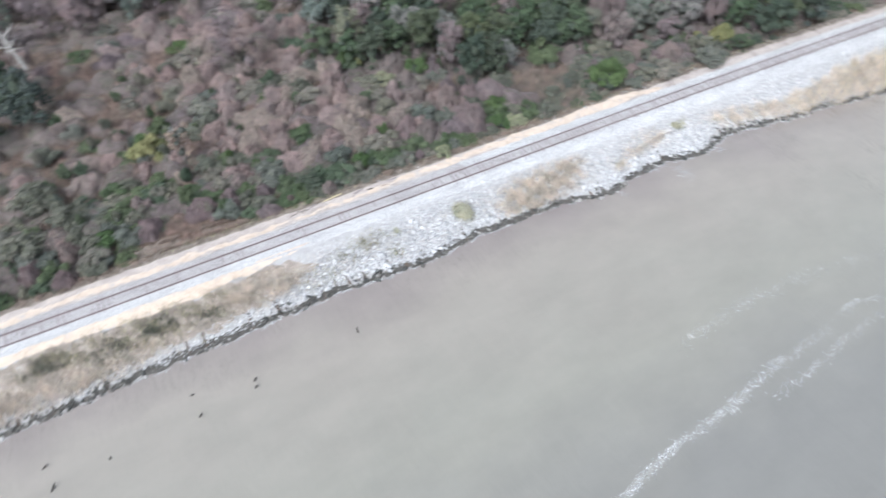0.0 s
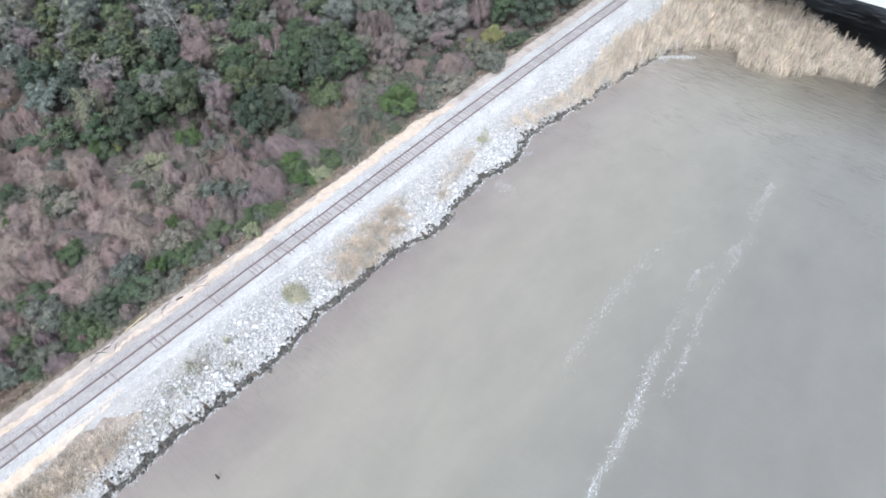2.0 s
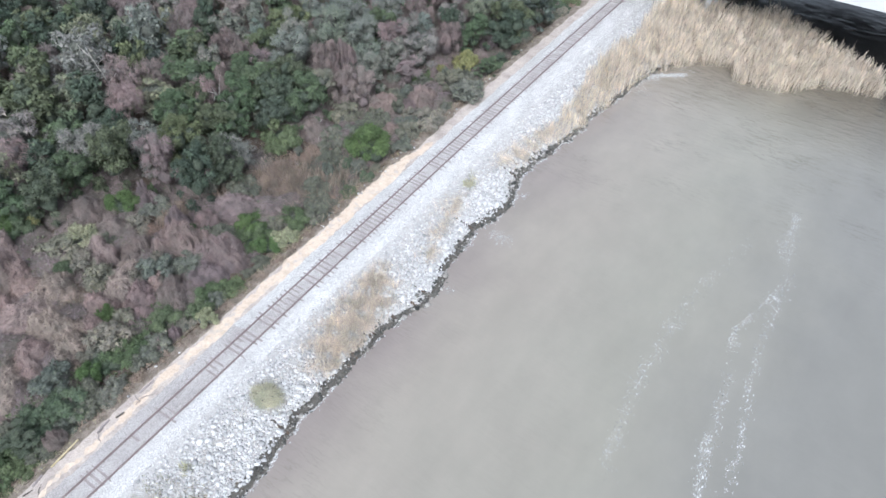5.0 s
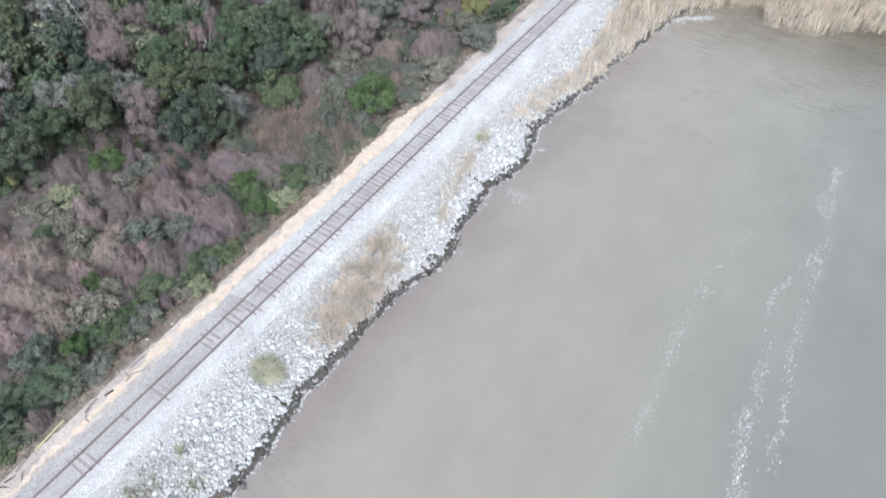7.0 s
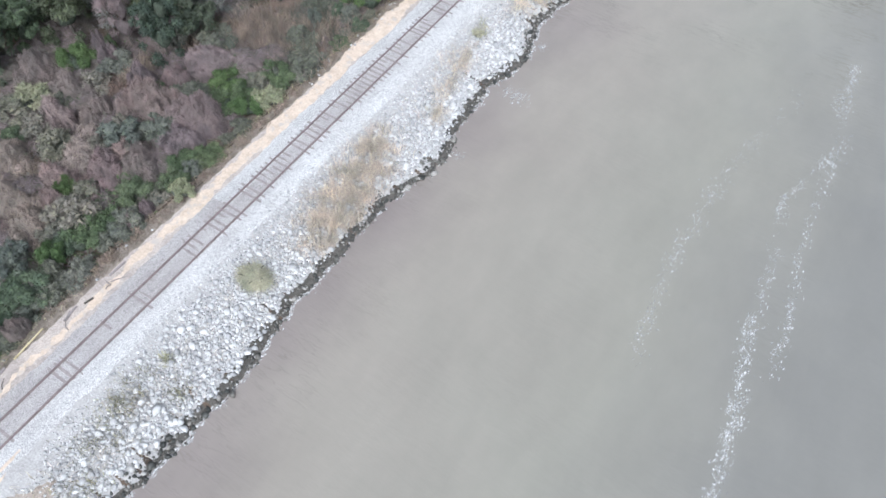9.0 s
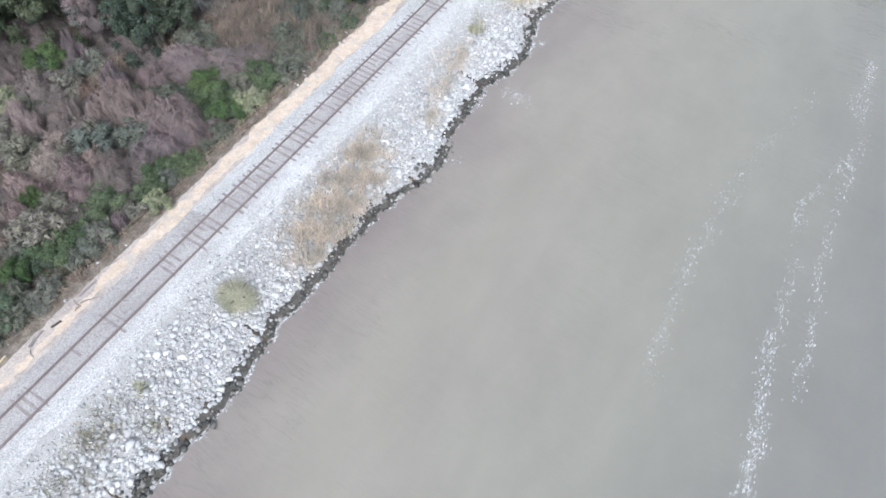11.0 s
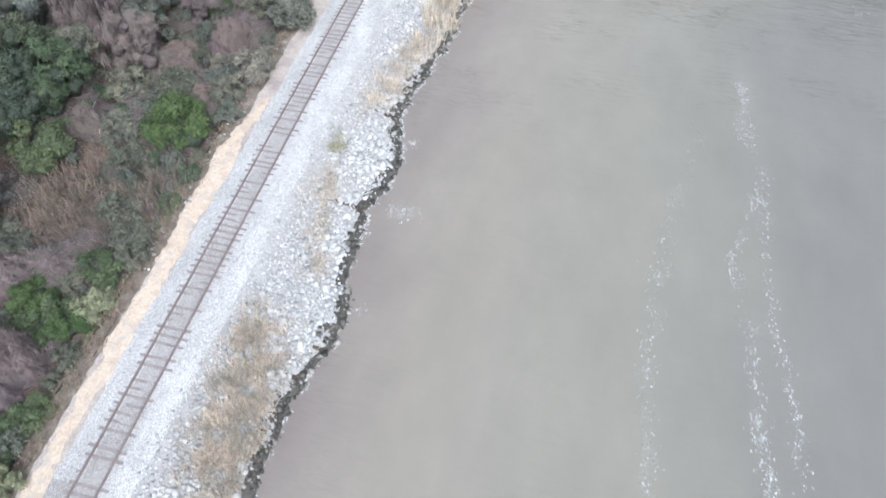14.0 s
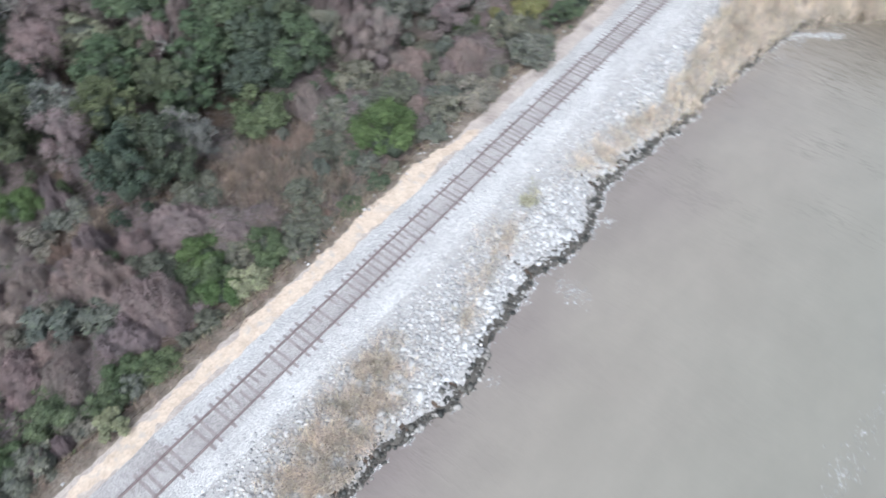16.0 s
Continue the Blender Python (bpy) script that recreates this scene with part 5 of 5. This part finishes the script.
snag(-38.0, 50.6, 9.6, 2.6, 0.075, "bleached dead tree with crooked bare limbs", 601, (8, -6))
snag(-50.5, -10.6, 11.5, 3.2, 0.26, "leaning pale trunk of a bare tree", 602, (12, -14))
snag(-46.5, -12.0, 10.0, 2.4, 0.15, "pale bare trunk beside evergreens", 603, (-8, 10))
snag(-40.2, 17.2, 9.5, 2.4, 0.12, "bleached dead tree among the vines", 604, (5, 6))
snag(-26.2, 56.8, 8.0, 1.6, 0.09, "thin bleached dead stem in the thicket", 605, (10, 14))
small = tagged(new("slender_tree"), "slender pale-trunked tree with a thin tan crown", "tree")
part("trunk", joined("trunk", branchwork(np.random.RandomState(607), 6.0, 1.6, 8, 0.11, 4), M["palebark"]), small)
part("crown", crown_mesh(608, 700, 0.16, "brown", 6.6, 1.6, 10, 300), small)
small.matrix_basis = pose(-19.0, 4.4, float(ground_z(-19.0, 4.4)))

# ---- bridge ----
bridge = tagged(new("road_bridge"), "wide grey concrete road bridge on round columns", "bridge")
# Unseen deck depth up to BY1 is added to keep sky off the water.
BY0, BY1, BZ = 113.0, 158.0, 9.6


def slab(name, x0, x1, y0, y1, z0, z1, mat, label="", bev=0.04):
    return part(name, finish(name, box(x1 - x0, y1 - y0, z1 - z0, bev), mat), bridge, label, pose((x0 + x1) / 2, (y0 + y1) / 2, z0))


for k in range(6):
    x0 = -113.4 + k * 42.0
    slab("deck", x0 + 0.02, x0 + 41.98, BY0 + 0.5, BY1 - 0.5, BZ + 1.6, BZ + 1.95, M["soffit"])
    for y0 in (BY0, BY1 - 0.5):
        slab("edge_beam", x0 + 0.03, x0 + 41.97, y0, y0 + 0.5, BZ, BZ + 1.95, M["concrete"], "smooth concrete edge beam")
        slab("parapet", x0 + 0.03, x0 + 41.97, y0 + 0.12, y0 + 0.42, BZ + 1.953, BZ + 2.85, M["concrete"], "concrete parapet")
    for j in range(1, 14):
        slab("girder", x0 + 0.1, x0 + 41.9, BY0 + 3.2 * j, BY0 + 3.2 * j + 0.55, BZ + 0.15, BZ + 1.597, M["soffit"])
col_v, col_f = tube([(0, 0, -4), (0, 0, BZ - 1.05)], [0.55, 0.55], 20)
col_mesh = mesh_of("column", col_v, col_f, M["concrete"], True)
for x0 in (-71.4, -29.4, 12.6, 54.6, 96.6):
    slab("pier_cap", x0 - 0.65, x0 + 0.65, BY0 + 2, BY1 - 2, BZ - 1.1, BZ + 0.147, M["concrete"])
    for j in range(8):
        part("column", col_mesh, bridge, "round concrete column", pose(x0, 119.6 + 4.3 * j, 0))

# ---- foam, posts, debris ----


def flecks(name, px, py, size, rs, label):
    """Thin irregular patches of foam lying on the water."""
    n, k = len(px), 7
    size = size * 2.6
    a = np.linspace(0, 2 * np.pi, k, endpoint=False)[None] + rs.uniform(-0.3, 0.3, (n, k))
    rad = size[:, None] * rs.uniform(0.45, 1.25, (n, k))
    st = rs.uniform(0.25, 0.6, n)[:, None]
    v = np.stack([px[:, None] + rad * np.cos(a) * st, py[:, None] + rad * np.sin(a), np.full((n, k), 0.012)], -1)
    c = np.stack([px, py, np.full(n, 0.03)], -1)[:, None]
    v = np.concatenate([v, c], 1).reshape(-1, 3)
    f = np.array([(j, (j + 1) % k, k) for j in range(k)])
    f = (f[None] + (np.arange(n) * (k + 1))[:, None, None]).reshape(-1, 3)
    return tagged(new(name, mesh_of(name, v, f, M["foam"])), label, "foam", kind="stuff")


rs = np.random.RandomState(700)


def streak(pts, n, wide, lo, hi, label):
    P = np.array(pts, float)
    s = np.r_[0, np.cumsum(np.linalg.norm(np.diff(P, axis=0), axis=1))]
    t = rs.uniform(0, s[-1], n * 3)
    t = t[rs.rand(len(t)) < 0.5 + 0.58 * wave(t, 0, 6.0, 95)][:n]
    x, y = np.interp(t, s, P[:, 0]), np.interp(t, s, P[:, 1])
    w = wide * (0.6 + 0.6 * np.abs(wave(t, 0, 9, 96)))
    flecks("foam_streak", x + 0.35 * wave(t, 0, 5, 97) + rs.normal(0, 1, len(t)) * w, y + rs.normal(0, 0.3, len(t)), np.exp(rs.uniform(np.log(lo), np.log(hi), len(t))), rs, label)


streak([(41.0, 22), (40.0, 28), (38.6, 38), (37.5, 45), (36.7, 52), (35.7, 60), (36.4, 64), (37.8, 69), (36.7, 74), (36.2, 80)], 2600, 0.36, 0.018, 0.075, "thin white foam line drifting on the water")
streak([(39.4, 44), (39.0, 51), (37.6, 62), (38.0, 67)], 420, 0.34, 0.02, 0.075, "thin white foam line drifting on the water")
streak([(31.0, 40), (30.3, 45), (30.3, 52), (30.2, 59), (31.6, 66), (33, 74)], 800, 0.5, 0.016, 0.06, "faint white foam line drifting on the water")
t = rs.uniform(-38, 100, 8000)
g = wave(t, 0, 4.5, 98) + 0.7 * wave(t, 0, 1.4, 99)
k = rs.rand(len(t)) < 0.25 + 0.45 * g
t = t[k]
flecks("shore_foam", shore_x(t) + 0.18 + np.abs(rs.normal(0, 0.13, len(t))), t, np.exp(rs.uniform(np.log(0.03), np.log(0.1), len(t))), rs, "white foam where small waves wash the rocks")
t = rs.rand(520)
fx, fy = np.interp(t, [0, 0.35, 1], [10.6, 12.3, 16.0]), np.interp(t, [0, 0.35, 1], [94.6, 98.3, 101.2])
drift = np.abs(rs.normal(0, 0.5, len(t))) * (0.4 + 0.9 * np.abs(wave(t * 9, 0, 2.0, 101)))
flecks("wave_foam", fx + 0.55 * drift + rs.normal(0, 0.2, len(t)), fy - 0.8 * drift + rs.normal(0, 0.15, len(t)), np.exp(rs.uniform(np.log(0.03), np.log(0.13), len(t))), rs, "white foam washing against the reeds")
cl = [(47.5, 93.4, 0.5, 40), (11.0, 58.8, 0.7, 240), (9.9, 66.0, 0.35, 90), (12.6, 97.5, 0.7, 200), (13.2, 94.0, 0.8, 90), (16.0, 102.2, 1.0, 90), (10.6, 49.6, 0.35, 40)]
cx = np.concatenate([rs.normal(a, w, n) for a, c, w, n in cl])
cy = np.concatenate([rs.normal(c, w * 0.8, n) for a, c, w, n in cl])
flecks("shore_foam", cx, cy, np.exp(rs.uniform(np.log(0.02), np.log(0.06), len(cx))), rs, "patches of white foam near the bank")

for k, (x, y, h, lx, ly) in enumerate([(14.1, 13.2, 0.95, 8, 6), (13.3, -3.4, 0.45, 30, 20), (15.9, -3.4, 1.15, 14, 26), (14.6, 2.2, 0.6, 12, 20), (15.4, 2.1, 0.4, 25, 10), (14.4, -16.7, 0.5, 40, 25), (16.9, -16.3, 0.7, 38, 30), (16.3, -11.4, 0.25, 15, 0)]):
    v, f = tube([(0, 0, -0.7), (0.02, 0, 0), (0.03, 0.02, h), (0.03, 0.02, h + 0.02)], [0.11, 0.1, 0.07, 0.02], 8)
    ob = new("old_piling", mesh_of("old_piling", v, f, M["driftwood"]))
    ob.matrix_basis = pose(x, y, 0, lx, ly, 30 * k)
    tagged(ob, "dark rotten piling stump standing in the water", "piling", group="pilings in the water")
dr = random.Random(9)
for k, (x, y, ln, ang, mat, nm, label) in enumerate([
        (-3.85, 17.9, 2.6, 97, "yellowwood", "plank", "yellowed wooden plank lying at the thicket's edge"), (-3.35, 21.0, 1.3, 99, "tie", "old_tie", "grey broken old tie lying on the sand"),
        (-3.05, 22.4, 0.7, 74, "bark", "old_tie", "dark broken old tie lying on the sand"), (-3.45, 25.4, 1.5, 90, "tie", "old_tie", "grey broken old tie lying on the sand"),
        (-3.6, 15.4, 1.0, 104, "tie", "old_tie", "grey broken old tie lying on the sand")]):
    ob = new(nm, finish(nm, box(ln, 0.15 if nm == 'old_tie' else 0.09, 0.1, 0.02, 0.02, k), M[mat]))
    ob.matrix_basis = pose(x, y, float(ground_z(x, y)) + 0.05, 0, 0, ang)
    tagged(ob, label, "old tie" if nm == "old_tie" else "plank", group="scrap wood")
for x, y, z, ln, ry, rz in [(-16.2, 61.9, 2.0, 1.0, -38, 78), (-14.4, 59.6, 1.6, 0.8, -25, 118), (-14.8, 63.9, 1.9, 0.9, -14, 35), (-18.3, 72.3, 3.3, 0.9, -10, 12)]:
    v, f = tube([(-ln / 2, 0, 0), (0, 0.06, 0.02), (ln / 2, 0, 0)], [0.07, 0.06, 0.035], 7)
    ob = new("fallen_branch", mesh_of("fallen_branch", v, f, M["palebark"]))
    ob.matrix_basis = pose(x, y, z, 0, ry, rz)
    tagged(ob, "bleached dead branch caught in the thicket", "branch", group="dead branches")
for k in range(58):
    y = dr.uniform(8, 100) if k < 26 else dr.uniform(48, 82)
    x = float(track_x(y)) + dr.uniform(-5.0, -3.9)
    s = dr.uniform(0.07, 0.16)
    ob = new("loose_stone", pebble[k % 10])
    ob.matrix_basis = pose(x, y, float(ground_z(x, y)) + s * 0.5, *[dr.uniform(0, 360) for _ in range(3)]) @ Matrix.Diagonal((s, s, s, 1))
    tagged(ob, "pale loose stone lying on the verge", "stone", group="loose stones")
for k in range(10):
    y = dr.uniform(12.5, 27)
    x, ln, rad = dr.uniform(-3.5, -2.7), dr.uniform(0.35, 1.1), dr.uniform(0.025, 0.06)
    v, f = tube([(-ln / 2, 0, 0), (-ln * 0.1, dr.uniform(-0.1, 0.1), 0.03), (ln / 2, dr.uniform(-0.12, 0.12), 0)], [rad, rad * 0.9, rad * 0.35], 6)
    ob = new("drift_stick", mesh_of("drift_stick", v, f, M["bark" if k % 3 == 0 else "tie"]))
    ob.matrix_basis = pose(x, y, float(ground_z(x, y)) + 0.06 + rad, 0, 0, dr.gauss(95, 35))
    tagged(ob, "brown broken stick lying on the sandy shoulder", "stick", group="scrap wood")
